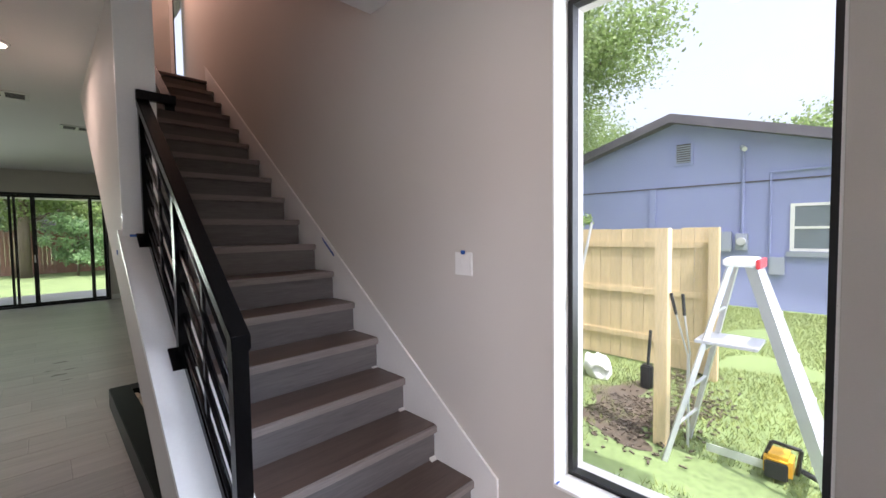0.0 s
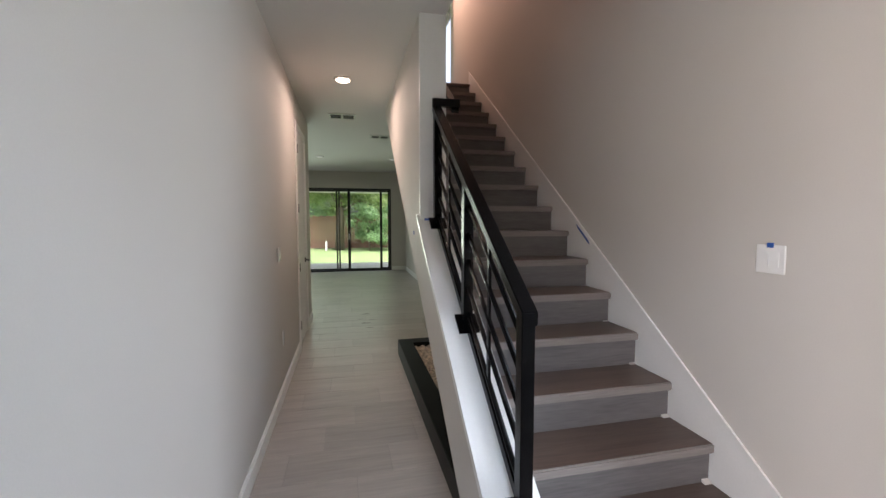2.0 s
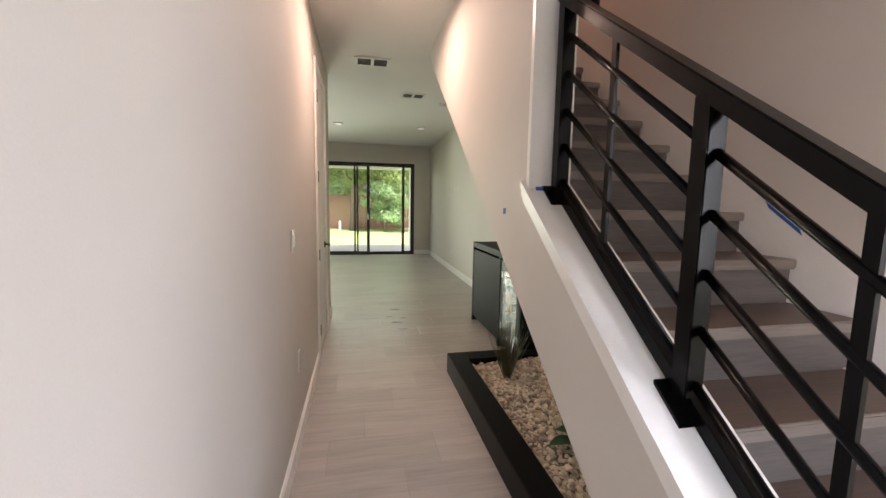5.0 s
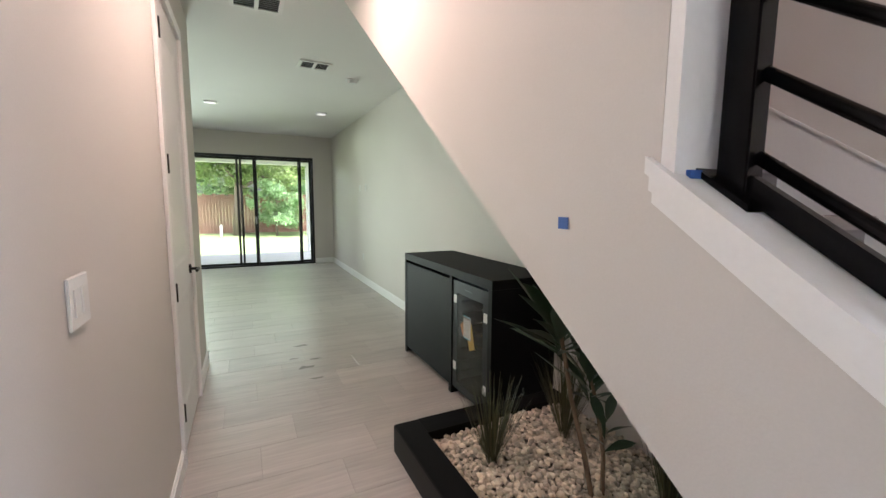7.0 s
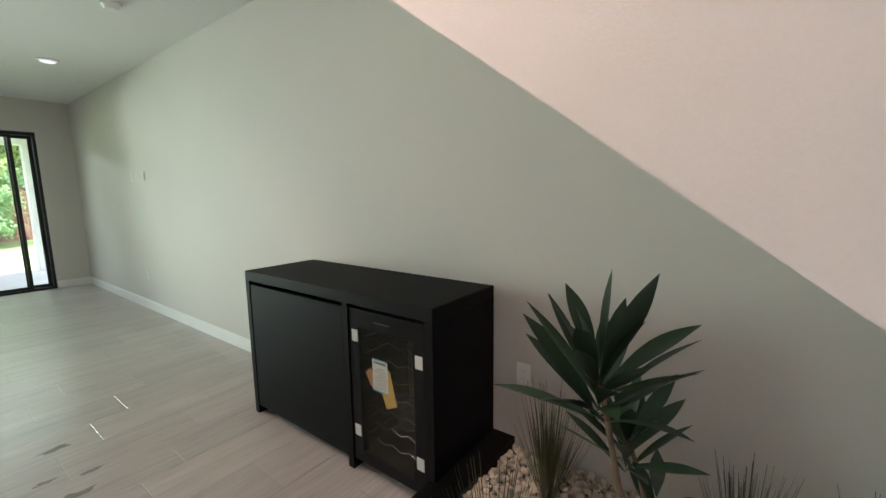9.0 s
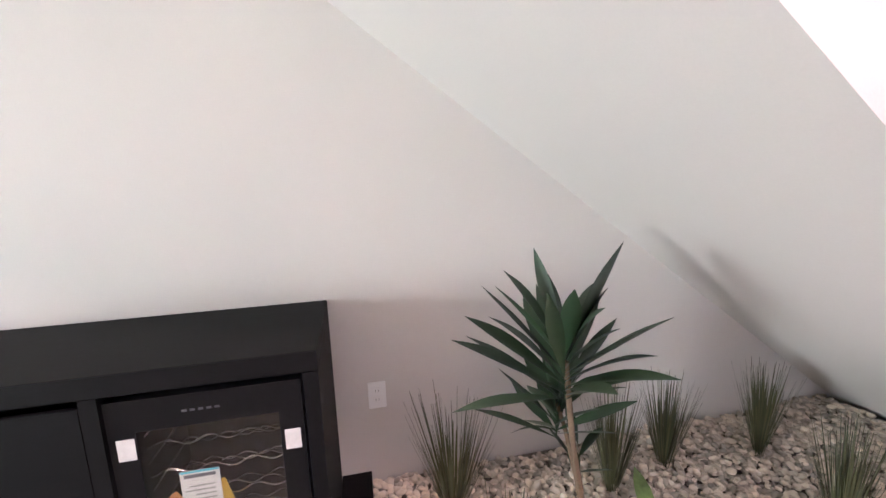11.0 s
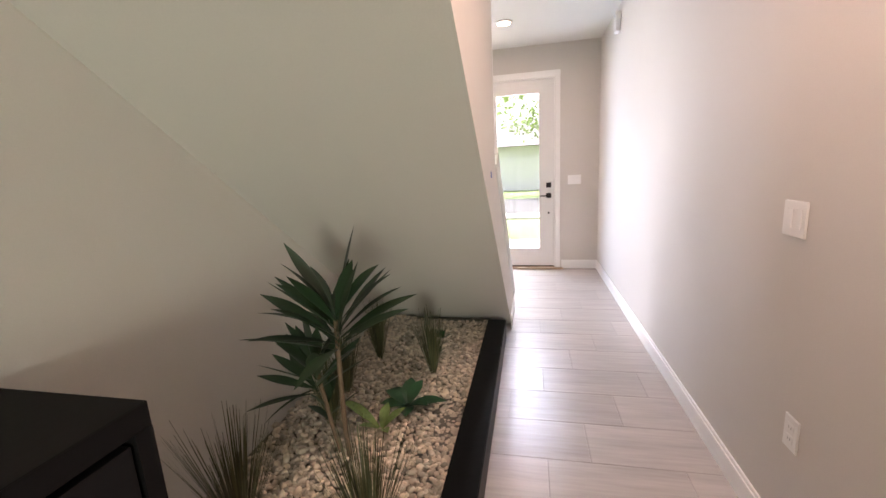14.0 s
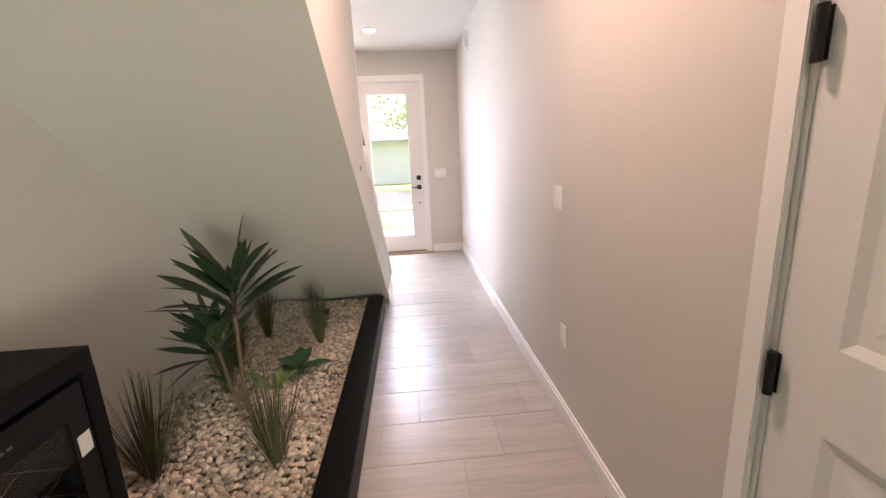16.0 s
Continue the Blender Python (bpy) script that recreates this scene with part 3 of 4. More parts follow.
rail = thing("stair_railing", (RXC, 2.56, CAP_TOP(2.56)), "black steel stair railing on the half wall", "railing")
hr = slope_bar(bmesh.new(), RXC - 0.03, RXC + 0.03, 1.818, 3.318, 0.0, 0.052)
bmesh.ops.bevel(hr, geom=list(hr.edges), offset=0.004, segments=2, affect="EDGES")
part("handrail", hr, BLACK, rail)
bt = slope_bar(bmesh.new(), RXC - 0.0125, RXC + 0.0125, 1.875, 3.27, -0.733, 0.045)
part("bottom_rail", bt, BLACK, rail)
for dz in (-0.126, -0.264, -0.404, -0.540, -0.678):
    for y0, y1 in ((1.88, 2.547), (2.597, 3.258)):
        part("round_bar", cyl(bmesh.new(), (RXC, y0, RAIL(y0) + dz), (RXC, y1, RAIL(y1) + dz), 0.0115, seg=16), BLACK, rail, "", True)
for y in (3.285, 2.572, 1.854):
    zb = CAP_TOP(y)
    post = part("post", box(bmesh.new(), RXC - 0.0255, RXC + 0.0255, y - 0.0255, y + 0.0255, zb - 0.005, RAIL(y) - 0.01, bevel=0.003), BLACK, rail)
    bp = prism([(y - 0.047, CAP_TOP(y - 0.047) + 0.001), (y - 0.047, CAP_TOP(y - 0.047) + 0.013), (y + 0.047, CAP_TOP(y + 0.047) + 0.013), (y + 0.047, CAP_TOP(y + 0.047) + 0.001)], "x", RXC - 0.055, RXC + 0.055)
    part("base_plate", bp, BLACK, post)
for y in (2.235, 2.958):
    part("picket", boxes((RXC - 0.006, RXC + 0.006, y - 0.0125, y + 0.0125, RAIL(y) - 0.78, RAIL(y) - 0.025)), BLACK, rail)
whr = thing("wall_handrail", (1.27, 4.7, RAIL(4.7)), "black steel handrail on the upper stair wall", "handrail")
wh = slope_bar(bmesh.new(), 1.255, 1.305, 3.328, 6.12, 0.0, 0.052)
part("handrail", wh, BLACK, whr)
part("return", boxes((RXC - 0.03, 1.305, 3.293, 3.327, RAIL(3.37) - 0.026, RAIL(3.37) + 0.026)), BLACK, whr)
for y in (3.75, 4.9, 6.0):
    part("bracket", cyl(cyl(bmesh.new(), (WX1 + 0.001, y, RAIL(y) - 0.07), (1.28, y, RAIL(y) - 0.07), 0.008), (1.28, y, RAIL(y) - 0.075), (1.28, y, RAIL(y) - 0.02), 0.008), BLACK, whr)

# ---- planter with gravel ----
PX0, PX1, PY0, PY1, PZ = 1.06, 1.205, 2.36, 4.93, 0.162
pl = thing("planter_box", (1.6, 3.6, 0), "black wooden planter curb filled with pale gravel", "planter")
part("side_rail", box(bmesh.new(), PX0, PX1, PY0, PY1, 0.0, PZ, bevel=0.004), PLANTERM, pl)
part("end_rail", prism([(PX1 + 0.001, 4.775), (RX - 0.001, 4.775), (RX - 0.001, 4.898), (1.682, 4.898), (1.682, PY1 - 0.001), (PX1 + 0.001, PY1 - 0.001)], "z", 0.0, PZ), PLANTERM, pl)

# ---- bar cabinet with wine cooler ----
CX0, CX1, CY0, CY1, CZ = 1.684, 2.19, 4.90, 6.402, 0.945
cb = thing("bar_cabinet", (1.94, 5.67, 0), "black laminate bar cabinet standing beside the planter", "cabinet")
part("top", box(bmesh.new(), CX0, CX1, CY0, CY1, CZ - 0.06, CZ, bevel=0.002), CABINET, cb)
part("side_panel", boxes((CX0, CX1, CY0, CY0 + 0.042, 0, CZ - 0.061)), CABINET, cb)
part("side_panel", boxes((CX0, CX1, CY1 - 0.04, CY1, 0, CZ - 0.061)), CABINET, cb)
part("divider", boxes((CX0, CX1 - 0.02, 5.435, 5.475, 0, CZ - 0.061)), CABINET, cb)
part("back", boxes((CX1 - 0.018, CX1, CY0 + 0.043, CY1 - 0.041, 0.05, CZ - 0.061)), CABINET, cb)
part("bottom", boxes((CX0 + 0.04, CX1 - 0.02, 5.476, CY1 - 0.041, 0.06, 0.08)), CABINET, cb)
part("door", box(bmesh.new(), CX0 + 0.004, CX0 + 0.024, 5.479, CY1 - 0.044, 0.055, CZ - 0.085, bevel=0.002), CABINET, cb)
part("toe_board", boxes((CX0 + 0.06, CX0 + 0.075, 5.476, CY1 - 0.041, 0, 0.06)), CABINET, cb)

COOLER = mat("cooler_black", (0.006, 0.006, 0.0065), 0.3, var=0.15, gloss=0.15)
COOLIN = mat("cooler_liner", (0.13, 0.127, 0.124), 0.5, var=0.1)
CHROME = mat("chrome_wire", (0.75, 0.75, 0.75), 0.15, 1.0, var=0.05)
SMOKE = glass_mat("smoked_glass", (0.8, 0.79, 0.77))
PAPER = mat("paper", (0.82, 0.82, 0.80), 0.7, var=0.02)
TOUCH = mat("touch_mark", (0.07, 0.07, 0.072), 0.4, var=0.05)
TABM = mat("packing_tape", (0.52, 0.51, 0.49), 0.35, var=0.12, scale=20)
INK = mat("print_ink", (0.12, 0.12, 0.13), 0.7, var=0.05)
TEALINK = mat("teal_print", (0.10, 0.42, 0.52), 0.7, var=0.05)
YELLOW = mat("yellow_card", (0.62, 0.42, 0.08), 0.6, var=0.08)
ORANGE = mat("orange_card", (0.55, 0.25, 0.10), 0.6, var=0.08)
wc = thing("wine_cooler", (1.92, 5.2, 0.0), "black glass-door wine cooler with wire racks, new in its tape", "wine cooler")
KY0, KY1, KZ0, KZ1 = 4.95, 5.43, 0.02, 0.868
part("body", boxes((1.73, 2.16, KY0, KY0 + 0.012, KZ0, KZ1), (1.73, 2.16, KY1 - 0.012, KY1, KZ0, KZ1), (1.73, 2.16, KY0 + 0.012, KY1 - 0.012, KZ1 - 0.02, KZ1), (1.73, 2.16, KY0 + 0.012, KY1 - 0.012, KZ0, 0.10)), COOLER, wc)
part("liner", boxes((2.10, 2.115, KY0 + 0.013, KY1 - 0.013, 0.101, KZ1 - 0.021)), COOLIN, wc, "grey inner back wall")
OG0, OG1, OZ0, OZ1 = 5.015, 5.365, 0.115, 0.775
dr = part("door", boxes((1.692, 1.728, KY0, OG0, 0.062, KZ1 - 0.004), (1.692, 1.728, OG1, KY1, 0.062, KZ1 - 0.004), (1.692, 1.728, OG0, OG1, 0.062, OZ0), (1.692, 1.728, OG0, OG1, OZ1, KZ1 - 0.004)), COOLER, wc)
dg = part("pane", boxes((1.694, 1.700, OG0, OG1, OZ0, OZ1)), SMOKE, dr, "smoked glass")
dg.visible_shadow = False
part("control_marks", boxes(*[(1.6905, 1.6915, 5.16 + i * 0.02, 5.172 + i * 0.02, 0.815, 0.821) for i in range(5)]), TOUCH, dr, "small dim touch controls")
for k in range(7):
    z = 0.17 + k * 0.088
    rk = part("rack", boxes((1.74, 2.09, KY0 + 0.02, KY0 + 0.026, z - 0.003, z + 0.003)), CHROME, wc, "wavy chrome wire rack")
    part("side_wire", boxes((1.74, 2.09, KY1 - 0.026, KY1 - 0.02, z - 0.003, z + 0.003)), CHROME, rk)
    for x in (1.75, 1.90, 2.05):
        bm = bmesh.new()
        n, prev = 28, None
        for i in range(n + 1):
            y = KY0 + 0.02 + (KY1 - KY0 - 0.04) * i / n
            zz = z + 0.010 * math.sin(i / n * math.tau * 4)
            ringv = [bm.verts.new((x + 0.003 * math.cos(a), y, zz + 0.003 * math.sin(a))) for a in (0, math.tau / 5, 2 * math.tau / 5, 3 * math.tau / 5, 4 * math.tau / 5)]
            if prev:
                for j in range(5):
                    bm.faces.new((prev[j], prev[(j + 1) % 5], ringv[(j + 1) % 5], ringv[j]))
            prev = ringv
        part("wire", bm, CHROME, rk, "", True)
for y0, z0 in ((5.37, 0.70), (5.375, 0.20), (4.962, 0.66), (4.964, 0.18)):
    part("tape_tab", boxes((1.6895, 1.6910, y0, y0 + 0.042, z0, z0 + 0.06)), TABM, dr, "piece of white packing tape")
sheet = part("leaflet", boxes((1.7005, 1.7015, 5.185, 5.285, 0.475, 0.635)), PAPER, wc, "printed white leaflet inside the glass")
part("heading", boxes((1.6998, 1.7004, 5.195, 5.275, 0.614, 0.624)), INK, sheet)
part("border", boxes((1.6998, 1.7004, 5.186, 5.284, 0.629, 0.635)), TEALINK, sheet)
part("border", boxes((1.6998, 1.7004, 5.186, 5.284, 0.475, 0.481)), TEALINK, sheet)
part("text_lines", boxes(*[(1.6998, 1.7004, 5.2, 5.275 - 0.012 * (i % 3), 0.492 + i * 0.0135, 0.496 + i * 0.0135) for i in range(8)]), SCREW, sheet)
part("energy_tag", prism([(5.175, 0.60), (5.26, 0.56), (5.20, 0.40), (5.13, 0.43)], "x", 1.7025, 1.7035), YELLOW, wc, "yellow energy tag")
part("label_patch", prism([(5.30, 0.58), (5.34, 0.55), (5.30, 0.48), (5.25, 0.50)], "x", 1.7045, 1.7055), ORANGE, wc, "orange round tag")

# ---- plants in the planter ----


def island_mat(name, base, rough, var, hue=(1, 1, 1)):
    """A material whose pieces differ by island."""
    m = mat(name, base, rough, var=0.12, scale=6, fine=50)
    n, l = m.node_tree.nodes, m.node_tree.links
    b = n["Principled BSDF"]
    old = b.inputs["Base Color"].links[0].from_socket
    geo, mr, mx = n.new("ShaderNodeNewGeometry"), n.new("ShaderNodeValToRGB"), n.new("ShaderNodeMix")
    mr.color_ramp.elements[0].color = (1 - var, 1 - var, 1 - var, 1)
    mr.color_ramp.elements[1].color = ((1 + var) * hue[0], (1 + var) * hue[1], (1 + var) * hue[2], 1)
    l.new(geo.outputs["Random Per Island"], mr.inputs[0])
    mx.data_type, mx.blend_type = "RGBA", "MULTIPLY"
    mx.inputs[0].default_value = 1.0
    l.new(old, mx.inputs[6]), l.new(mr.outputs[0], mx.inputs[7]), l.new(mx.outputs[2], b.inputs["Base Color"])
    return m


LEAFM = mat("dark_leaf", (0.017, 0.038, 0.015), 0.45, var=0.35, scale=5, fine=40, bump=0.15, stretch=(1, 1, 1), rand=0.5)
LEAFB = mat("broad_leaf", (0.022, 0.075, 0.030), 0.36, var=0.35, scale=8, fine=50, bump=0.15, rand=0.5)
LEAFV = mat("variegated_leaf", (0.16, 0.24, 0.07), 0.45, var=0.45, scale=14, fine=60, bump=0.1)
BLADE = island_mat("grass_blade", (0.058, 0.072, 0.034), 0.55, 0.5, (1.3, 1.05, 0.9))
STEM = mat("plant_stem", (0.16, 0.105, 0.065), 0.7, var=0.3, scale=20, fine=120, bump=0.3)
PEBBLE = island_mat("pebble", (0.56, 0.485, 0.40), 0.65, 0.38, (1.0, 0.97, 0.92))
BED = mat("gravel_bed", (0.16, 0.14, 0.12), 0.95, var=0.3, scale=20, fine=120)


def leaf_strip(bm, base, way, length, width, droop, fold=0.25, seg=9, side=None, tip=1.15):
    base, way = Vector(base), Vector(way).normalized()
    side = Vector(side) if side else way.cross(Vector((0, 0, 1)))
    if side.length < 1e-3:
        side = Vector((1, 0, 0))
    side.normalize()
    rows = []
    for i in range(seg + 1):
        t = i / seg
        c = base + way * (length * t) + Vector((0, 0, -droop * length * t * t))
        tang = (way + Vector((0, 0, -2 * droop * t))).normalized()
        upv = side.cross(tang).normalized()
        w = width * 0.5 * max(0.03, math.sin(math.pi * min(1, 0.05 + 0.95 * t) ** tip))
        if i == seg:
            w = 0.0008
        rows.append((bm.verts.new(c - side * w + upv * (fold * w)), bm.verts.new(c), bm.verts.new(c + side * w + upv * (fold * w))))
    for a, b in zip(rows, rows[1:]):
        bm.faces.new((a[0], a[1], b[1], b[0]))
        bm.faces.new((a[1], a[2], b[2], b[1]))
    return bm


def stem_tube(points, r0, r1):
    bm = bmesh.new()
    prev = None
    for i, p in enumerate(points):
        r = r0 + (r1 - r0) * i / (len(points) - 1)
        ring = [bm.verts.new((p[0] + r * math.cos(a * math.tau / 8), p[1] + r * math.sin(a * math.tau / 8), p[2])) for a in range(8)]
        if prev:
            for j in range(8):
                bm.faces.new((prev[j], prev[(j + 1) % 8], ring[(j + 1) % 8], ring[j]))
        prev = ring
    return bm


def crown(th, centre, count, length, width, seed, lean=(0, 0), tall=0.26, low=0.25):
    """Leaves along the head of a stem, all reaching up and out, the lower ones flatter."""
    rng = random.Random(seed)
    for i in range(count):
        f = i / (count - 1)
        a = i * 2.399 + rng.uniform(-0.5, 0.5)
        out = 0.50 + 0.4 * f + rng.uniform(-0.12, 0.2)
        upw = 1.1 - (1.1 - low) * f + rng.uniform(-0.15, 0.2)
        way = (out * math.cos(a) + lean[0], out * math.sin(a) + lean[1], upw)
        ln = length * rng.uniform(0.78, 1.05) * (0.86 + 0.14 * min(1, 3 * f))
        b = (centre[0], centre[1], centre[2] - tall * f)
        side = Vector(way).cross(Vector((rng.uniform(-0.4, 0.4), rng.uniform(-0.4, 0.4), 1)))
        part("leaf", leaf_strip(bmesh.new(), b, way, ln, width * rng.uniform(0.8, 1.2), rng.uniform(-0.05, 0.22), 0.3, 9, side, 1.3), LEAFM, th, "", True)


dp = thing("potted_dracaena", (1.71, 4.0, 0.12), "tall artificial plant with long dark green leaves", "plant")
part("stem", stem_tube([(1.675, 4.04, 0.08), (1.66, 4.09, 0.3), (1.625, 4.15, 0.55), (1.59, 4.20, 0.86)], 0.013, 0.009), STEM, dp, "", True)
part("stem", stem_tube([(1.715, 4.03, 0.08), (1.74, 4.06, 0.3), (1.74, 4.11, 0.52), (1.73, 4.15, 0.64)], 0.011, 0.007), STEM, dp, "", True)
crown(dp, (1.585, 4.205, 0.885), 30, 0.40, 0.053, 5, (0.05, 0), 0.15, 0.36)
crown(dp, (1.735, 4.15, 0.64), 20, 0.30, 0.046, 11, (0.16, 0.0), 0.13, 0.45)
crown(dp, (1.745, 4.06, 0.46), 6, 0.2, 0.048, 23, (0.1, -0.12), 0.14, 0.5)
part("leaf", leaf_strip(bmesh.new(), (1.745, 4.13, 0.52), (0.75, 0.35, -0.15), 0.24, 0.022, 0.35, 0.5, 9), LEAFM, dp, "narrow drooping folded leaf", True)


def grass_tuft(x, y, z, h, n, spread, seed):
    th = thing("grass_tuft", (x, y, z), "tuft of thin artificial grass in the gravel", "plant", "grass tufts in the planter")
    rng = random.Random(seed)
    bm = bmesh.new()
    for i in range(n):
        a, r = rng.uniform(0, math.tau), rng.uniform(0, 1) ** 0.7 * spread
        way = (r * math.cos(a), r * math.sin(a), 1)
        b0 = (x + 0.018 * math.cos(a) * rng.random(), y + 0.018 * math.sin(a) * rng.random(), z - 0.03)
        leaf_strip(bm, b0, way, h * rng.uniform(0.6, 1.08), 0.0042, 0.10 * r * rng.uniform(0.3, 2.2), 0.2, 5, (math.cos(a + 1.6), math.sin(a + 1.6), 0))
    tagged(part("foliage", bm, BLADE, th), kind="stuff")
    return th


for i, (x, y, h, sp) in enumerate(((1.905, 4.48, 0.46, 0.42), (1.41, 4.45, 0.42, 0.40), (1.93, 3.53, 0.40, 0.30), (1.87, 3.83, 0.42, 0.30), (1.90, 3.06, 0.40, 0.26), (1.475, 3.22, 0.40, 0.28))):
    grass_tuft(x, y, 0.13, h * 1.1, 170, sp * 1.1, 40 + i)

bl = thing("broadleaf_plant", (1.53, 3.62, 0.12), "low artificial plant with broad glossy green leaves", "plant")
rng = random.Random(77)
for i in range(11):
    a = i * 2.399
    part("leaf", leaf_strip(bmesh.new(), (1.53, 3.62, 0.13), (math.cos(a), math.sin(a), rng.uniform(0.35, 1.3)), rng.uniform(0.16, 0.24), 0.085, rng.uniform(0.2, 0.5), 0.25, 8), LEAFB, bl, "", True)
vl = thing("variegated_plant", (1.60, 3.84, 0.12), "small artificial plant with yellow-green arching leaves", "plant")
for a, ln, w, up_, dr_ in ((-0.4, 0.34, 0.062, 0.55, 0.25), (3.9, 0.20, 0.05, 0.9, 0.3), (2.2, 0.17, 0.05, 0.9, 0.3), (-1.6, 0.18, 0.055, 1.2, 0.3), (0.7, 0.16, 0.05, 1.0, 0.3)):
    part("leaf", leaf_strip(bmesh.new(), (1.60, 3.84, 0.13), (math.cos(a), math.sin(a), up_), ln, w, dr_, 0.25, 8), LEAFV, vl, "", True)
for x, y, sd in ((1.50, 2.98, 3), (1.53, 2.70, 4)):
    sp = thing("succulent", (x, y, 0.12), "small dark green succulent in the gravel", "plant", "small succulents")
    rg = random.Random(sd)
    for i in range(12):
        a = i * 2.399
        part("leaf", leaf_strip(bmesh.new(), (x, y, 0.12), (math.cos(a), math.sin(a), rg.uniform(0.6, 1.8)), 0.09, 0.022, 0.1, 0.3, 5), LEAFB, sp, "", True)

# gravel: one bed of loose pebbles


def gravel():
    ico = bmesh.new()
    bmesh.ops.create_icosphere(ico, subdivisions=2, radius=1.0)
    base = np.array([v.co[:] for v in ico.verts])
    tri = np.array([[v.index for v in f.verts] for f in ico.faces])
    ico.free()
    rg = np.random.RandomState(4)
    vs, fs, count = [], [], 0
    for layer in range(2):
        for gy in np.arange(2.30, 4.79, 0.0225):
            for gx in np.arange(PX1 + 0.004, RX - 0.006, 0.0225):
                x, y = gx + rg.uniform(-0.012, 0.012), gy + rg.uniform(-0.012, 0.012)
                if layer and rg.rand() > 0.30:
                    continue
                z = 0.118 + 0.02 * math.sin(x * 5 + y * 3) * math.sin(y * 2.1) + 0.014 * layer + rg.uniform(-0.006, 0.006)
                if z + 0.02 > soffit_z(y) or x < PX1 + 0.008 or x > RX - 0.012 or y > 4.765:
                    continue
                s = rg.uniform(0.0095, 0.0175)
                p = base * (np.array([rg.uniform(0.9, 1.5), rg.uniform(0.75, 1.1), rg.uniform(0.5, 0.85)]) * s)
                p = p * (1 + 0.16 * np.sin(base @ rg.uniform(-3, 3, (3, 3)) + rg.uniform(0, 6, 3)).mean(1, keepdims=True))
                q = Euler((rg.uniform(-0.5, 0.5), rg.uniform(-0.5, 0.5), rg.uniform(0, 6.3))).to_matrix()
                vs.append(p @ np.array(q).T + (x, y, z))
                fs.append(tri + count * len(base))
                count += 1
    me = bpy.data.meshes.new("gravel")
    me.from_pydata(np.concatenate(vs).tolist(), [], np.concatenate(fs).tolist())
    me.polygons.foreach_set("use_smooth", [True] * len(me.polygons))
    me.materials.append(PEBBLE)
    return tagged(new("gravel", me), "pale cream and grey decorative gravel in the planter", "gravel", kind="stuff")


gravel()
setting(part("gravel_base", boxes((PX1 + 0.001, RX - 0.001, FOOT_Y + 0.15, 4.774, 0.001, 0.105)), BED), "dark soil bed under the gravel", "ground")

# ---- outdoors ----
GROUND_Z = -0.30
LAWN = mat("lawn", (0.155, 0.21, 0.075), 0.9, var=0.45, scale=1.1, fine=25, bump=0.4, coord="World")
SOIL = mat("bare_soil", (0.085, 0.066, 0.044), 0.95, var=0.4, scale=3, fine=40, bump=0.4, coord="World")
CONC = mat("concrete", (0.45, 0.44, 0.42), 0.85, var=0.12, scale=1.5, fine=40, bump=0.15, coord="World")
ROADM = mat("asphalt", (0.06, 0.06, 0.062), 0.9, var=0.2, scale=2, fine=80, bump=0.2, coord="World")
STUCCO = mat("house_paint", (0.32, 0.35, 0.58), 0.75, var=0.07, scale=0.8, fine=50, bump=0.2, coord="World")
STUCCOW = mat("white_stucco", (0.70, 0.69, 0.66), 0.8, var=0.06, scale=1, fine=60, bump=0.2, coord="World")
ROOFM = mat("roof_shingle", (0.13, 0.12, 0.14), 0.85, var=0.25, scale=3, fine=30, bump=0.3)
FENCEW = mat("new_pine", (0.62, 0.49, 0.29), 0.7, var=0.3, scale=2.5, fine=25, bump=0.2, stretch=(4, 4, 0.4), rand=0.4)
FENCEO = mat("old_cedar", (0.20, 0.105, 0.07), 0.8, var=0.3, scale=2.5, fine=25, bump=0.2, stretch=(4, 4, 0.4), rand=0.4)
ALU = mat("aluminium", (0.62, 0.63, 0.65), 0.42, 0.55, var=0.06)
BARK = mat("bark", (0.14, 0.11, 0.085), 0.9, var=0.4, scale=6, fine=50, bump=0.6, stretch=(3, 3, 0.6))
def see_through(m, amount, tint):
    """Thin leaves let some light through."""
    n, l = m.node_tree.nodes, m.node_tree.links
    tr, mx = n.new("ShaderNodeBsdfTranslucent"), n.new("ShaderNodeMixShader")
    tr.inputs[0].default_value = (*tint, 1)
    mx.inputs[0].default_value = amount
    l.new(n["Principled BSDF"].outputs[0], mx.inputs[1]), l.new(tr.outputs[0], mx.inputs[2]), l.new(mx.outputs[0], n["Material Output"].inputs[0])
    return m


FOL = island_mat("tree_leaf", (0.17, 0.24, 0.11), 0.6, 0.5, (1.25, 1.1, 0.8))
FOLD = island_mat("bush_leaf", (0.16, 0.26, 0.14), 0.6, 0.5, (1.2, 1.1, 0.9))
see_through(FOL, 0.55, (0.30, 0.42, 0.15)), see_through(FOLD, 0.45, (0.30, 0.48, 0.22))
GRASSB = island_mat("lawn_blade", (0.18, 0.25, 0.085), 0.7, 0.3, (1.3, 1.05, 0.8))
GREYBOX = mat("grey_metal", (0.36, 0.39, 0.46), 0.5, 0.2, var=0.08)
REDP = mat("red_plastic", (0.55, 0.05, 0.06), 0.4, var=0.05)
YELP = mat("yellow_plastic", (0.62, 0.36, 0.03), 0.4, var=0.08)
BLKP = mat("black_plastic", (0.02, 0.02, 0.02), 0.5, var=0.1)

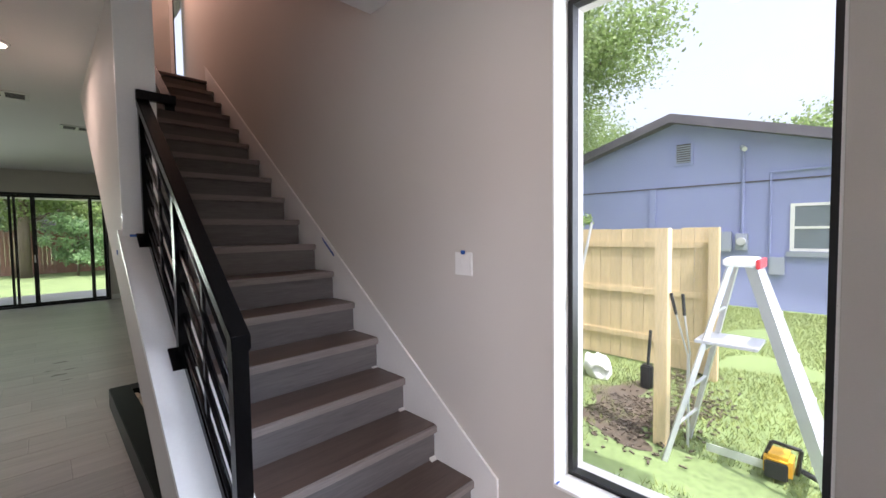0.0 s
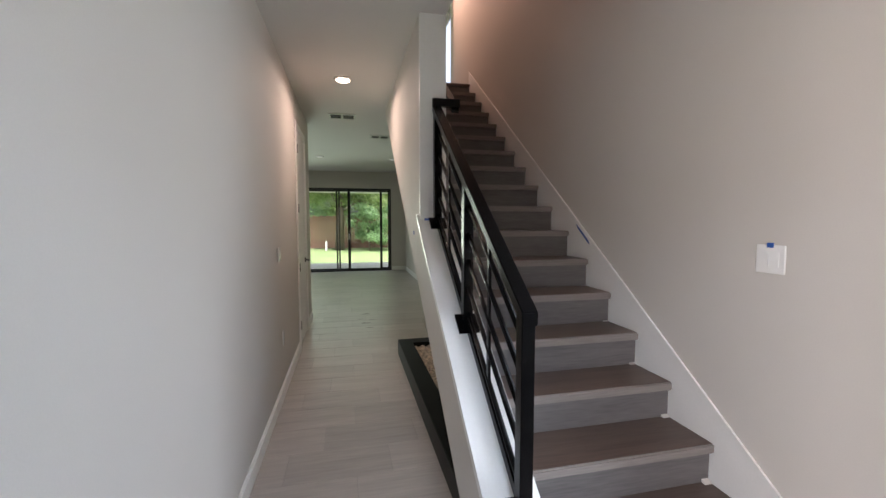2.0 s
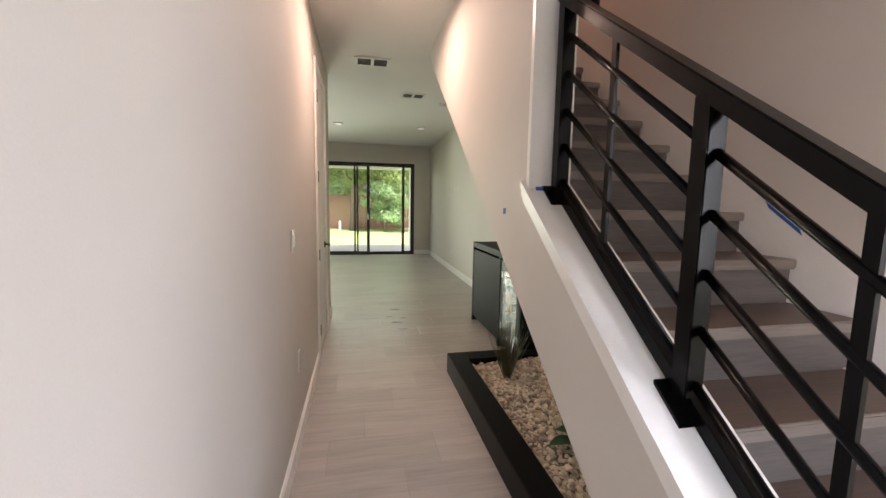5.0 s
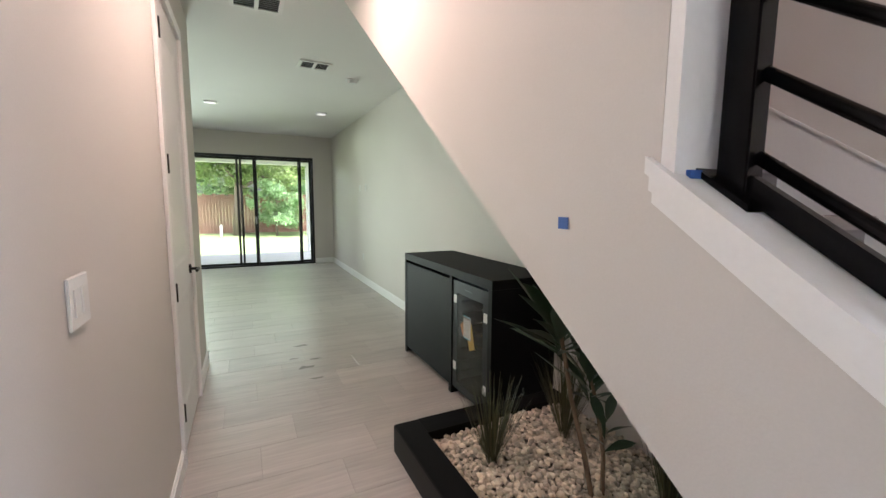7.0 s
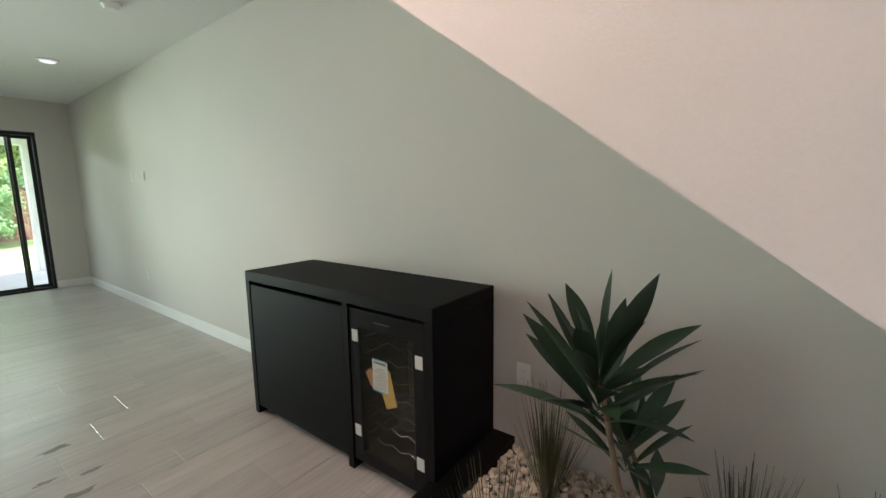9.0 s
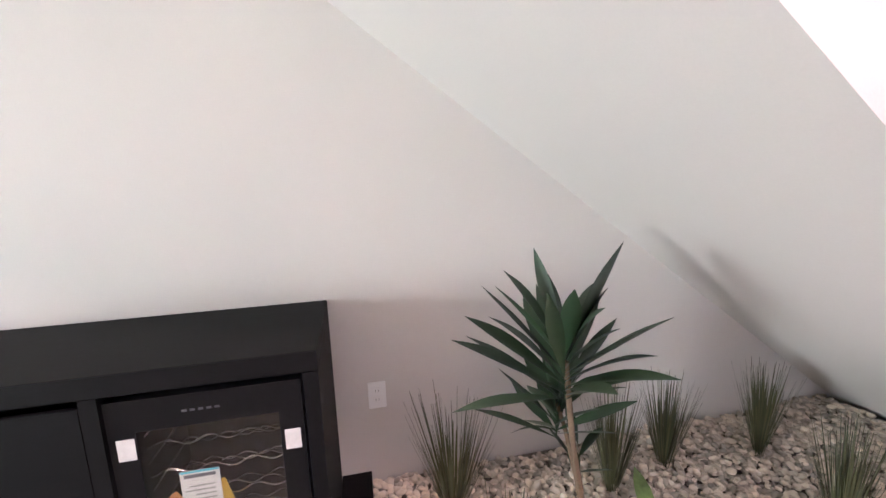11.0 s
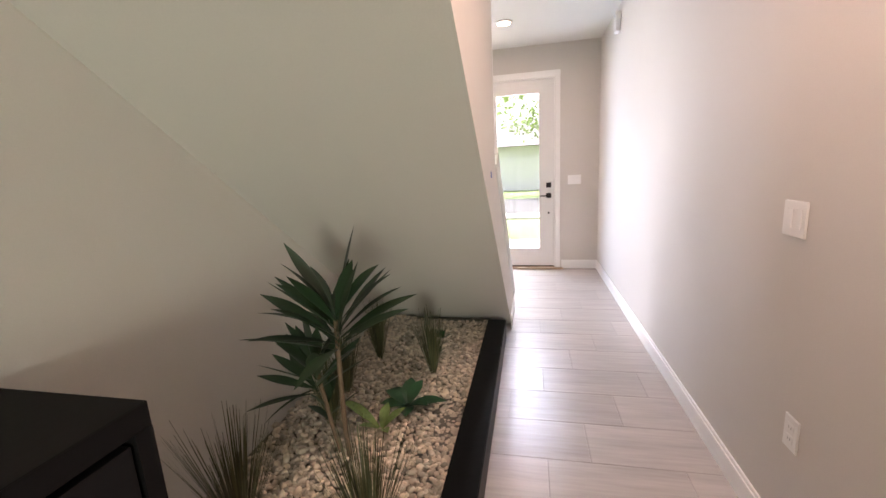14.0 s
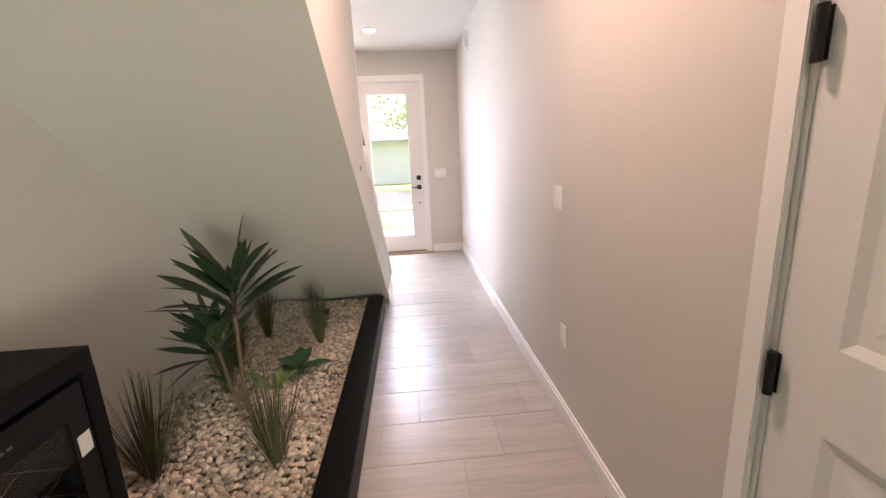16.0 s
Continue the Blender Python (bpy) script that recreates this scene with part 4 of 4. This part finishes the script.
gm = bmesh.new()
box(gm, -900, 900, -900, 900, GROUND_Z - 1.0, GROUND_Z)
setting(part("ground", gm, LAWN), "green lawn round the house", "ground")
setting(part("patio_slab", boxes((-4.5, 2.55, FAR_Y + 0.16, 15.3, GROUND_Z, -0.04)), CONC), "pale concrete patio slab", "pavement")
setting(part("patio_roof", boxes((-4.5, 2.55, FAR_Y + 0.2, 15.4, 2.62, 2.85)), STUCCOW), "white patio ceiling", "ceiling")
setting(part("patio_beam", boxes((-4.5, 2.55, 15.1, 15.4, 2.42, 2.619)), STUCCOW), "white patio beam", "trim")
tagged(part("patio_column", boxes((1.98, 2.28, 15.1, 15.4, -0.039, 2.419), bevel=0.01), STUCCOW), "white square patio column", "column")
setting(part("porch_slab", boxes((-1.6, 3.2, -1.7, -0.151, GROUND_Z, -0.03)), CONC), "pale concrete porch slab", "pavement")
setting(part("walkway", boxes((-0.2, 2.2, -3.6, -1.701, GROUND_Z, GROUND_Z + 0.05)), CONC), "pale concrete walkway to the front door", "pavement")
setting(part("road", boxes((-60, 60, -15.0, -9.0, GROUND_Z, GROUND_Z + 0.03)), ROADM), "asphalt street in front of the house", "road")
setting(part("pavement", boxes((-60, 60, -8.6, -7.4, GROUND_Z, GROUND_Z + 0.06)), CONC), "pale concrete pavement along the street", "pavement")
setting(part("outer_roof", boxes((-4.5, 2.9, -1.2, FAR_Y + 0.4, UP + 0.15, UP + 0.3)), ROOFM), "roof over the house", "roof")
soil = bmesh.new()
bmesh.ops.create_circle(soil, cap_ends=True, segments=40, radius=0.55, matrix=Matrix.Translation((4.75, 2.0, GROUND_Z + 0.006)) @ Matrix.Diagonal((1.3, 0.6, 1, 1)))
for v in soil.verts:
    v.co += Vector((noise.noise(v.co * 4) * 0.4, noise.noise(v.co * 4 + Vector((5, 0, 0))) * 0.4, 0))
setting(part("bare_patch", soil, SOIL), "patch of bare soil in the lawn", "ground")


def mulch(n, seed):
    """Loose dark bark chips scattered round the posts."""
    rg = random.Random(seed)
    bm = bmesh.new()
    for _ in range(n):
        cx, cy = rg.choice(((4.75, 2.0), (4.45, 1.75), (5.2, 1.55), (6.0, 1.9)))
        m = pose(cx + rg.gauss(0, 0.28), cy + rg.gauss(0, 0.17), GROUND_Z + rg.uniform(0.008, 0.03), rg.uniform(-25, 25), rg.uniform(-25, 25), rg.uniform(0, 360))
        bmesh.ops.create_cube(bm, size=1.0, matrix=m @ Matrix.Diagonal((rg.uniform(0.02, 0.055), rg.uniform(0.008, 0.02), 0.01, 1)))
    return tagged(part("bark_chips", bm, SOIL), "dark bark chips and dug soil on the lawn", "mulch", kind="stuff")


mulch(900, 19)


def tufts(name, x0, x1, y0, y1, n, h, label, seed):
    rg = random.Random(seed)
    bm = bmesh.new()
    for _ in range(n):
        x, y = rg.uniform(x0, x1), rg.uniform(y0, y1)
        if noise.noise(Vector((x * 0.9, y * 0.9, 3))) < -0.25 or (((x - 4.75) / 0.8) ** 2 + ((y - 2.0) / 0.35) ** 2 < 1 and rg.random() < 0.6):
            continue
        a = rg.uniform(0, math.tau)
        s, t = 0.0042, h * rg.uniform(0.5, 1.2)
        p = Vector((x, y, GROUND_Z))
        d = Vector((math.cos(a), math.sin(a), 0))
        bm.faces.new((bm.verts.new(p - d * s), bm.verts.new(p + d * s), bm.verts.new(p + Vector((rg.uniform(-0.04, 0.04), rg.uniform(-0.04, 0.04), t)))))
    return tagged(part(name, bm, GRASSB), label, "grass", kind="stuff")


tufts("lawn_grass", 2.7, 11.5, -0.8, 5.0, 100000, 0.05, "patchy sunlit grass in the side yard", 8)

# neighbour's house
HX = 11.7
nh = thing("neighbour_house", (HX, 3.6, GROUND_Z), "single-storey blue-grey stucco house with a low gable", "house")
PK, EV = 4.02, 2.35
H0, H1 = -1.9, 9.1
part("wall", prism([(H0, GROUND_Z), (H1, GROUND_Z), (H1, EV), (3.6, PK - 0.06), (H0, EV)], "x", HX, HX + 9), STUCCO, nh)
rf = part("roof", prism([(H0 - 0.5, EV - 0.22), (3.6, PK - 0.055), (H1 + 0.5, EV - 0.22), (H1 + 0.5, EV - 0.05), (3.6, PK + 0.12), (H0 - 0.5, EV - 0.05)], "x", HX - 0.35, HX + 9.4), ROOFM, nh)
part("fascia", prism([(H0 - 0.5, EV - 0.24), (3.6, PK - 0.075), (H1 + 0.5, EV - 0.24), (H1 + 0.5, EV - 0.04), (3.6, PK + 0.125), (H0 - 0.5, EV - 0.04)], "x", HX - 0.38, HX - 0.352), ROOFM, rf)
part("ledge", boxes((HX - 0.02, HX - 0.001, H0, H1, 2.42, 2.45)), ROOFM, nh)
gv = part("gable_vent", boxes((HX - 0.03, HX - 0.002, 3.19, 3.25, 2.95, 3.5), (HX - 0.03, HX - 0.002, 3.56, 3.62, 2.95, 3.5), (HX - 0.03, HX - 0.002, 3.25, 3.56, 2.95, 3.0), (HX - 0.03, HX - 0.002, 3.25, 3.56, 3.45, 3.5)), STUCCO, nh)
# dark sheet on the solid wall gives the shade between the slats
part("vent_shade_sheet", boxes((HX - 0.004, HX - 0.0005, 3.25, 3.56, 3.0, 3.45)), ROOFM, gv, "flat dark sheet for the shade behind the slats")
for i in range(8):
    part("slat", boxes((HX - 0.028, HX - 0.005, 3.25, 3.56, 3.012 + i * 0.054, 3.036 + i * 0.054)), GREYBOX, gv)
nw = part("window", boxes((HX - 0.03, HX - 0.001, 1.36, 1.43, 0.95, 1.93), (HX - 0.03, HX - 0.001, 0.1, 0.17, 0.95, 1.93), (HX - 0.03, HX - 0.001, 0.17, 1.36, 0.95, 1.01), (HX - 0.03, HX - 0.001, 0.17, 1.36, 1.87, 1.93), (HX - 0.028, HX - 0.001, 0.17, 1.36, 1.41, 1.46)), TRIM, nh)
for z0, z1 in ((1.01, 1.41), (1.46, 1.87)):
    part("pane", boxes((HX - 0.012, HX - 0.004, 0.17, 1.36, z0, z1)), mat("dim_pane", (0.20, 0.23, 0.26), 0.08, var=0.2), nw, "dim reflecting glass")
part("sill", boxes((HX - 0.09, HX - 0.001, 0.05, 1.48, 0.84, 0.94)), GREYBOX, nw)
part("meter_box", boxes((HX - 0.12, HX - 0.001, 2.12, 2.34, 0.95, 1.32), (HX - 0.1, HX - 0.001, 2.42, 2.62, 0.92, 1.36), bevel=0.01), GREYBOX, nh, "grey electric meter boxes")
part("meter", cyl(bmesh.new(), (HX - 0.121, 2.23, 1.15), (HX - 0.19, 2.23, 1.15), 0.085, seg=20), ALU, nh)
part("conduit", cyl(cyl(cyl(bmesh.new(), (HX - 0.04, 2.23, 1.32), (HX - 0.04, 2.23, 3.15), 0.03), (HX - 0.04, 1.75, 0.9), (HX - 0.04, 1.75, 2.6), 0.022), (HX - 0.04, 1.75, 2.6), (HX - 0.04, -1.8, 2.66), 0.022), STUCCO, nh)
part("cable_head", cyl(bmesh.new(), (HX - 0.25, 2.18, 3.12), (HX - 0.04, 2.25, 3.2), 0.05), ALU, nh)
part("junction_box", box(bmesh.new(), HX - 0.1, HX - 0.001, 1.5, 1.75, 0.45, 0.82, bevel=0.01), GREYBOX, nh)
part("pilaster", boxes((HX - 0.06, HX - 0.001, 4.0, 4.14, GROUND_Z, 2.42)), STUCCO, nh)

# new pine fence
fn = thing("pine_fence", (6.25, 3.2, GROUND_Z), "new yellow pine fence panel with three rails", "fence")
rg = random.Random(2)
for i in range(26):
    y0 = 1.68 + i * 0.143
    part("board", boxes((6.24, 6.258, y0, y0 + 0.138, GROUND_Z + 0.03, 1.46 + rg.uniform(-0.01, 0.01))), FENCEW, fn)
for z in (0.02, 0.62, 1.22):
    part("rail", boxes((6.222, 6.239, 1.66, 5.4, z, z + 0.075)), FENCEW, fn)
part("post", box(bmesh.new(), 6.10, 6.199, 1.55, 1.65, GROUND_Z, 1.47, bevel=0.005), FENCEW, fn)
part("post", box(bmesh.new(), 6.10, 6.199, 3.95, 4.05, GROUND_Z, 1.47, bevel=0.005), FENCEW, fn)
tagged(part("fence_post", box(bmesh.new(), 4.22, 4.32, 1.51, 1.61, GROUND_Z, 1.47, bevel=0.005), FENCEW), "free-standing new pine fence post in bare soil", "post")
lp = thing("loppers", (4.34, 1.43, GROUND_Z), "garden loppers with black grips against a post", "loppers")
for dy in (0.0, -0.06):
    h_ = part("handle", cyl(bmesh.new(), (4.36, 1.40 + dy * 0.3, 0.45), (4.30, 1.47 + dy, 0.78), 0.007), ALU, lp)
    part("grip", cyl(bmesh.new(), (4.30, 1.47 + dy, 0.78), (4.27, 1.50 + dy * 1.4, 0.95), 0.012), BLKP, h_)
part("blade", prism([(4.33, 0.2), (4.38, 0.2), (4.37, 0.46), (4.345, 0.46)], "y", 1.385, 1.40), ALU, lp)
part("tip_bar", cyl(bmesh.new(), (4.36, 1.39, GROUND_Z), (4.36, 1.392, 0.22), 0.010), ALU, lp)
tagged(part("board_offcut", box(bmesh.new(), 7.6, 7.75, -0.6, 0.75, GROUND_Z + 0.005, GROUND_Z + 0.06, bevel=0.004, turn=pose(0.2, -0.3, 0, 0, 0, 2)), FENCEW), "pale timber board lying on the grass", "board")
tagged(part("lever_pole", cyl(bmesh.new(), (5.95, 3.35, GROUND_Z), (6.15, 3.05, 1.55), 0.018), ALU), "pale pole leaning on the fence", "pole")

# step ladder
ld = thing("step_ladder", (4.3, 1.0, GROUND_Z), "aluminium step ladder with a red-edged top cap", "ladder")
LT = 1.20


def rail_bar(a, b, w, d):
    bm = bmesh.new()
    a, b = Vector(a), Vector(b)
    m = Matrix.Translation((a + b) / 2) @ (b - a).to_track_quat("Z", "Y").to_matrix().to_4x4() @ Matrix.Diagonal((w, d, (b - a).length, 1))
    bmesh.ops.create_cube(bm, size=1.0, matrix=m)
    return bm


FRONT = [((4.02, 0.50, GROUND_Z), (4.22, 0.98, LT)), ((4.50, 0.50, GROUND_Z), (4.42, 0.98, LT))]
BACK = [((4.02, 1.46, GROUND_Z), (4.22, 1.10, LT)), ((4.50, 1.42, GROUND_Z), (4.42, 1.10, LT))]
for a, b in FRONT:
    part("front_rail", rail_bar(a, b, 0.03, 0.075), ALU, ld)
for a, b in BACK:
    part("rear_rail", rail_bar(a, b, 0.025, 0.035), ALU, ld)
for k in range(1, 5):
    f = k / 5.2
    p, q = (Vector(FRONT[i][0]).lerp(Vector(FRONT[i][1]), f) for i in (0, 1))
    part("step", boxes((p.x, q.x, p.y - 0.045, p.y + 0.045, p.z - 0.012, p.z + 0.012)), ALU, ld)
    p, q = (Vector(BACK[i][0]).lerp(Vector(BACK[i][1]), f) for i in (0, 1))
    part("rung", cyl(bmesh.new(), p, q, 0.012), ALU, ld)
part("tray", box(bmesh.new(), 4.12, 4.46, 0.92, 1.30, 0.62, 0.645, bevel=0.005), ALU, ld)
tc_ = part("top_cap", box(bmesh.new(), 4.17, 4.47, 0.95, 1.14, LT - 0.01, LT + 0.05, bevel=0.012), PLASTIC, ld)
part("edge", box(bmesh.new(), 4.165, 4.475, 0.925, 0.949, LT - 0.02, LT + 0.045, bevel=0.004), REDP, tc_, "red plastic edge")

# loose things on the lawn
sb = bmesh.new()
bmesh.ops.create_icosphere(sb, subdivisions=3, radius=0.16, matrix=Matrix.Translation((5.4, 2.62, GROUND_Z + 0.13)) @ Matrix.Diagonal((0.8, 1.0, 0.95, 1)))
for v in sb.verts:
    v.co += Vector((1, 1, 1)) * noise.noise(v.co * 13) * 0.06
    v.co.z = max(v.co.z, GROUND_Z + 0.002)
tagged(part("sack", sb, PAPER, None, "", True), "crumpled white sack on the lawn", "bag")
sw = thing("chainsaw", (4.35, 0.80, GROUND_Z), "yellow and black chainsaw lying on the grass", "chainsaw")
part("engine_case", box(bmesh.new(), 4.26, 4.46, 0.74, 0.90, GROUND_Z + 0.02, GROUND_Z + 0.18, bevel=0.025), YELP, sw)
part("recoil_cover", box(bmesh.new(), 4.235, 4.258, 0.76, 0.89, GROUND_Z + 0.03, GROUND_Z + 0.15, bevel=0.008), BLKP, sw)
part("top_handle", cyl(cyl(cyl(bmesh.new(), (4.34, 0.72, GROUND_Z + 0.06), (4.34, 0.70, GROUND_Z + 0.24), 0.013), (4.34, 0.70, GROUND_Z + 0.24), (4.34, 0.86, GROUND_Z + 0.25), 0.013), (4.34, 0.86, GROUND_Z + 0.25), (4.34, 0.91, GROUND_Z + 0.1), 0.013), BLKP, sw)
part("guide_bar", boxes((4.30, 4.306, 0.905, 1.25, GROUND_Z + 0.05, GROUND_Z + 0.11)), ALU, sw)
part("rear_handle", cyl(bmesh.new(), (4.36, 0.73, GROUND_Z + 0.10), (4.36, 0.58, GROUND_Z + 0.05), 0.018), BLKP, sw)
hd_ = thing("hand_pruner_tool", (5.4, 2.05, GROUND_Z), "dark garden tool standing by the fence", "tool")
part("shaft", cyl(bmesh.new(), (5.4, 2.05, GROUND_Z + 0.25), (5.42, 2.03, 0.35), 0.016), BLKP, hd_)
part("head", box(bmesh.new(), 5.36, 5.46, 2.0, 2.12, GROUND_Z, GROUND_Z + 0.27, bevel=0.02), BLKP, hd_)


def tree(name, at, height, r, n, trunk_r, seed, leaf, material, label, low=0.35, limbs=7, cat="tree"):
    """A tapered trunk, limbs, and a crown of many single leaves in clumps."""
    rg = random.Random(seed)
    th = thing(name, at, label, cat)
    at = Vector(at)
    bm = bmesh.new()
    top = at + Vector((rg.uniform(-0.3, 0.3), rg.uniform(-0.3, 0.3), height * 0.8))
    cyl(bm, at, top, trunk_r, trunk_r * 0.25, 10)
    ends = []
    for i in range(limbs):
        f = low + (0.75 - low) * i / max(1, limbs - 1)
        p = at.lerp(top, f / 0.8)
        a = i * 2.4 + rg.uniform(-0.4, 0.4)
        q = p + Vector((math.cos(a) * r * 0.8, math.sin(a) * r * 0.8, height * rg.uniform(0.08, 0.25)))
        mid = p.lerp(q, 0.5) + Vector((0, 0, height * 0.03))
        cyl(bm, p, mid, trunk_r * 0.38, trunk_r * 0.25, 7)
        cyl(bm, mid, q, trunk_r * 0.25, trunk_r * 0.08, 6)
        ends += [q, mid.lerp(q, 0.5), mid + Vector((rg.uniform(-1, 1), rg.uniform(-1, 1), 0.5)) * r * 0.3]
    ends += [top, top + Vector((0, 0, height * 0.12))]
    part("trunk", bm, BARK, th, "", True)
    vs, fs = [], []
    for c in ends:
        for _ in range(3):
            cc = c + Vector((rg.gauss(0, 0.22), rg.gauss(0, 0.22), rg.gauss(0, 0.16))) * r
            for _ in range(n // (len(ends) * 3)):
                p = cc + Vector((rg.gauss(0, 0.13), rg.gauss(0, 0.13), rg.gauss(0, 0.10))) * r
                if p.z < at.z + 0.05:
                    continue
                d = Vector((rg.uniform(-1, 1), rg.uniform(-1, 1), rg.uniform(-1, 0.6))).normalized()
                s = d.cross(Vector((rg.uniform(-1, 1), rg.uniform(-1, 1), rg.uniform(-1, 1)))).normalized()
                k = leaf * rg.uniform(0.6, 1.3)
                i = len(vs)
                vs += [p, p + d * k * 0.5 + s * k * 0.28, p + d * k, p + d * k * 0.5 - s * k * 0.28]
                fs.append((i, i + 1, i + 2, i + 3))
    me = bpy.data.meshes.new("crown")
    me.from_pydata([tuple(v) for v in vs], [], fs)
    me.materials.append(material)
    ob = new("crown", me)
    ob.parent = th
    ob.matrix_parent_inverse = th.matrix_basis.inverted()
    return th


tree("oak_tree", (10.4, 6.6, GROUND_Z), 9.0, 2.9, 70000, 0.28, 1, 0.10, FOL, "tall leafy oak tree with an uneven crown", 0.45, 9)
tree("oak_tree", (21.5, 12.5, GROUND_Z), 8.5, 4.0, 26000, 0.25, 2, 0.16, FOL, "leafy tree behind the neighbour's house", 0.4, 8)
tree("oak_tree", (23.5, 0.6, GROUND_Z), 6.3, 2.8, 22000, 0.22, 3, 0.17, FOL, "round leafy tree beyond the neighbour's roof", 0.45, 8)
tree("garden_weed", (6.55, 3.3, GROUND_Z), 2.1, 0.22, 700, 0.012, 17, 0.07, FOL, "leafy green weed growing up behind the fence", 0.5, 6, "plant")
# back garden
bf = thing("cedar_fence", (0.0, 27.2, GROUND_Z), "weathered brown wooden fence behind the back lawn", "fence")
for i in range(110):
    x0 = -7 + i * 0.15
    part("board", boxes((x0, x0 + 0.142, 27.2, 27.22, GROUND_Z, 1.72 + 0.05 * math.sin(i * 2.3))), FENCEO, bf)
for z in (0.0, 1.2):
    part("rail", boxes((-7, 9.5, 27.221, 27.26, z, z + 0.09)), FENCEO, bf)
tree("garden_bush", (1.75, 24.6, GROUND_Z), 2.6, 1.15, 7000, 0.05, 5, 0.13, FOLD, "dense round green garden bush", 0.1, 9, "bush")
tree("garden_tree", (0.05, 25.4, GROUND_Z), 6.5, 2.6, 16000, 0.28, 6, 0.20, FOL, "leafy tree with a pale trunk in the back garden", 0.35, 8)
tree("garden_tree", (4.6, 29.5, GROUND_Z), 7.5, 3.2, 16000, 0.22, 7, 0.22, FOL, "leafy tree behind the back fence", 0.25, 9)
tree("garden_tree", (-4.0, 30.0, GROUND_Z), 7.0, 3.0, 14000, 0.22, 8, 0.24, FOLD, "dark leafy tree behind the back fence", 0.25, 9)
tree("garden_tree", (1.5, 31.5, GROUND_Z), 7.5, 3.0, 16000, 0.22, 9, 0.22, FOL, "bright leafy tree behind the back fence", 0.2, 9)
tagged(part("garden_stake", boxes((-0.75, -0.65, 25.0, 25.1, GROUND_Z, 0.25), bevel=0.01), PLASTIC), "short white marker post on the lawn", "post")
# unseen slab added over the porch to keep direct sun out of the door
setting(part("porch_sun_block", boxes((-1.6, 3.2, -1.75, -0.151, 2.95, 3.15)), STUCCOW), "unseen white slab keeping sun off the front door", "ceiling")
# across the street
oh = thing("street_house", (3.0, -22, GROUND_Z), "low white house across the street", "house")
part("wall", boxes((-5, 9, -30, -22, GROUND_Z, 2.6)), STUCCOW, oh)
part("roof", prism([(-22 + 0.6, 2.55), (-26, 4.3), (-30.6, 2.55)], "x", -5.5, 9.5), ROOFM, oh)
part("garage_door", boxes((0.2, 3.0, -21.999, -21.95, GROUND_Z, 1.9)), mat("pale_paint", (0.73, 0.71, 0.73), 0.6, var=0.05), oh, "pale garage door")
tree("street_tree", (2.9, -11.8 + 5.2, GROUND_Z), 6.0, 2.2, 6000, 0.15, 12, 0.20, FOL, "leafy tree on the front lawn", 0.42, 8)
tree("street_tree", (-1.6, -18.5, GROUND_Z), 8.0, 3.2, 6000, 0.25, 13, 0.24, FOL, "tall leafy tree across the street", 0.3, 8)

# ---- floor tiles ----
TL, TW = 0.61, 0.307
tm = box(bmesh.new(), 0.0015, TL - 0.0015, 0.0015, TW - 0.0015, -0.012, 0.0, bevel=0.0)
top_edges = [e for e in tm.edges if all(v.co.z > -0.001 for v in e.verts)]
bmesh.ops.bevel(tm, geom=top_edges, offset=0.0015, segments=1, affect="EDGES")
tile_me = bpy.data.meshes.new("tile")
tm.to_mesh(tile_me)
tm.free()
tile_me.materials.append(TILE)
floor_ob = bpy.data.objects["floor"]
for row in range(-13, 29):
    y = 3.767 + row * TW
    j = 0.782 + 0.2033 * row
    for c in range(-12, 12):
        x = (j % TL) + c * TL
        lo = ROOM_X if y > LEFT_END - TW else -0.1
        if x + TL < lo or x > 2.25 or y + TW > FAR_Y + 0.2 or y < -0.1:
            continue
        if x > 1.15 and 2.3 < y < 4.5:
            continue
        if y < LEFT_END - TW and x + TL < 0.02:
            continue
        tl = new("tile", tile_me)
        tl.parent = floor_ob
        tl.location = (x, y, 0)

# scuffs on the tiles
SCUFF = mat("dusty_scuff", (0.20, 0.185, 0.17), 0.7, var=0.3, scale=8, fine=60)
rs = random.Random(31)
for x, y, w, h in ((0.80, 6.95, 0.10, 0.035), (0.77, 6.38, 0.09, 0.04), (0.70, 6.62, 0.05, 0.02), (0.88, 6.55, 0.06, 0.02), (0.82, 6.12, 0.07, 0.018)):
    bm = bmesh.new()
    ring = []
    for k in range(14):
        a = k * math.tau / 14
        f = rs.uniform(0.45, 1.1)
        ring.append(bm.verts.new((x + w * f * math.cos(a), y + h * f * math.sin(a), 0.0006)))
    bm.faces.new(ring)
    setting(part("floor_scuff", bm, SCUFF), "dusty grey scuff mark on the floor tiles", "stain")
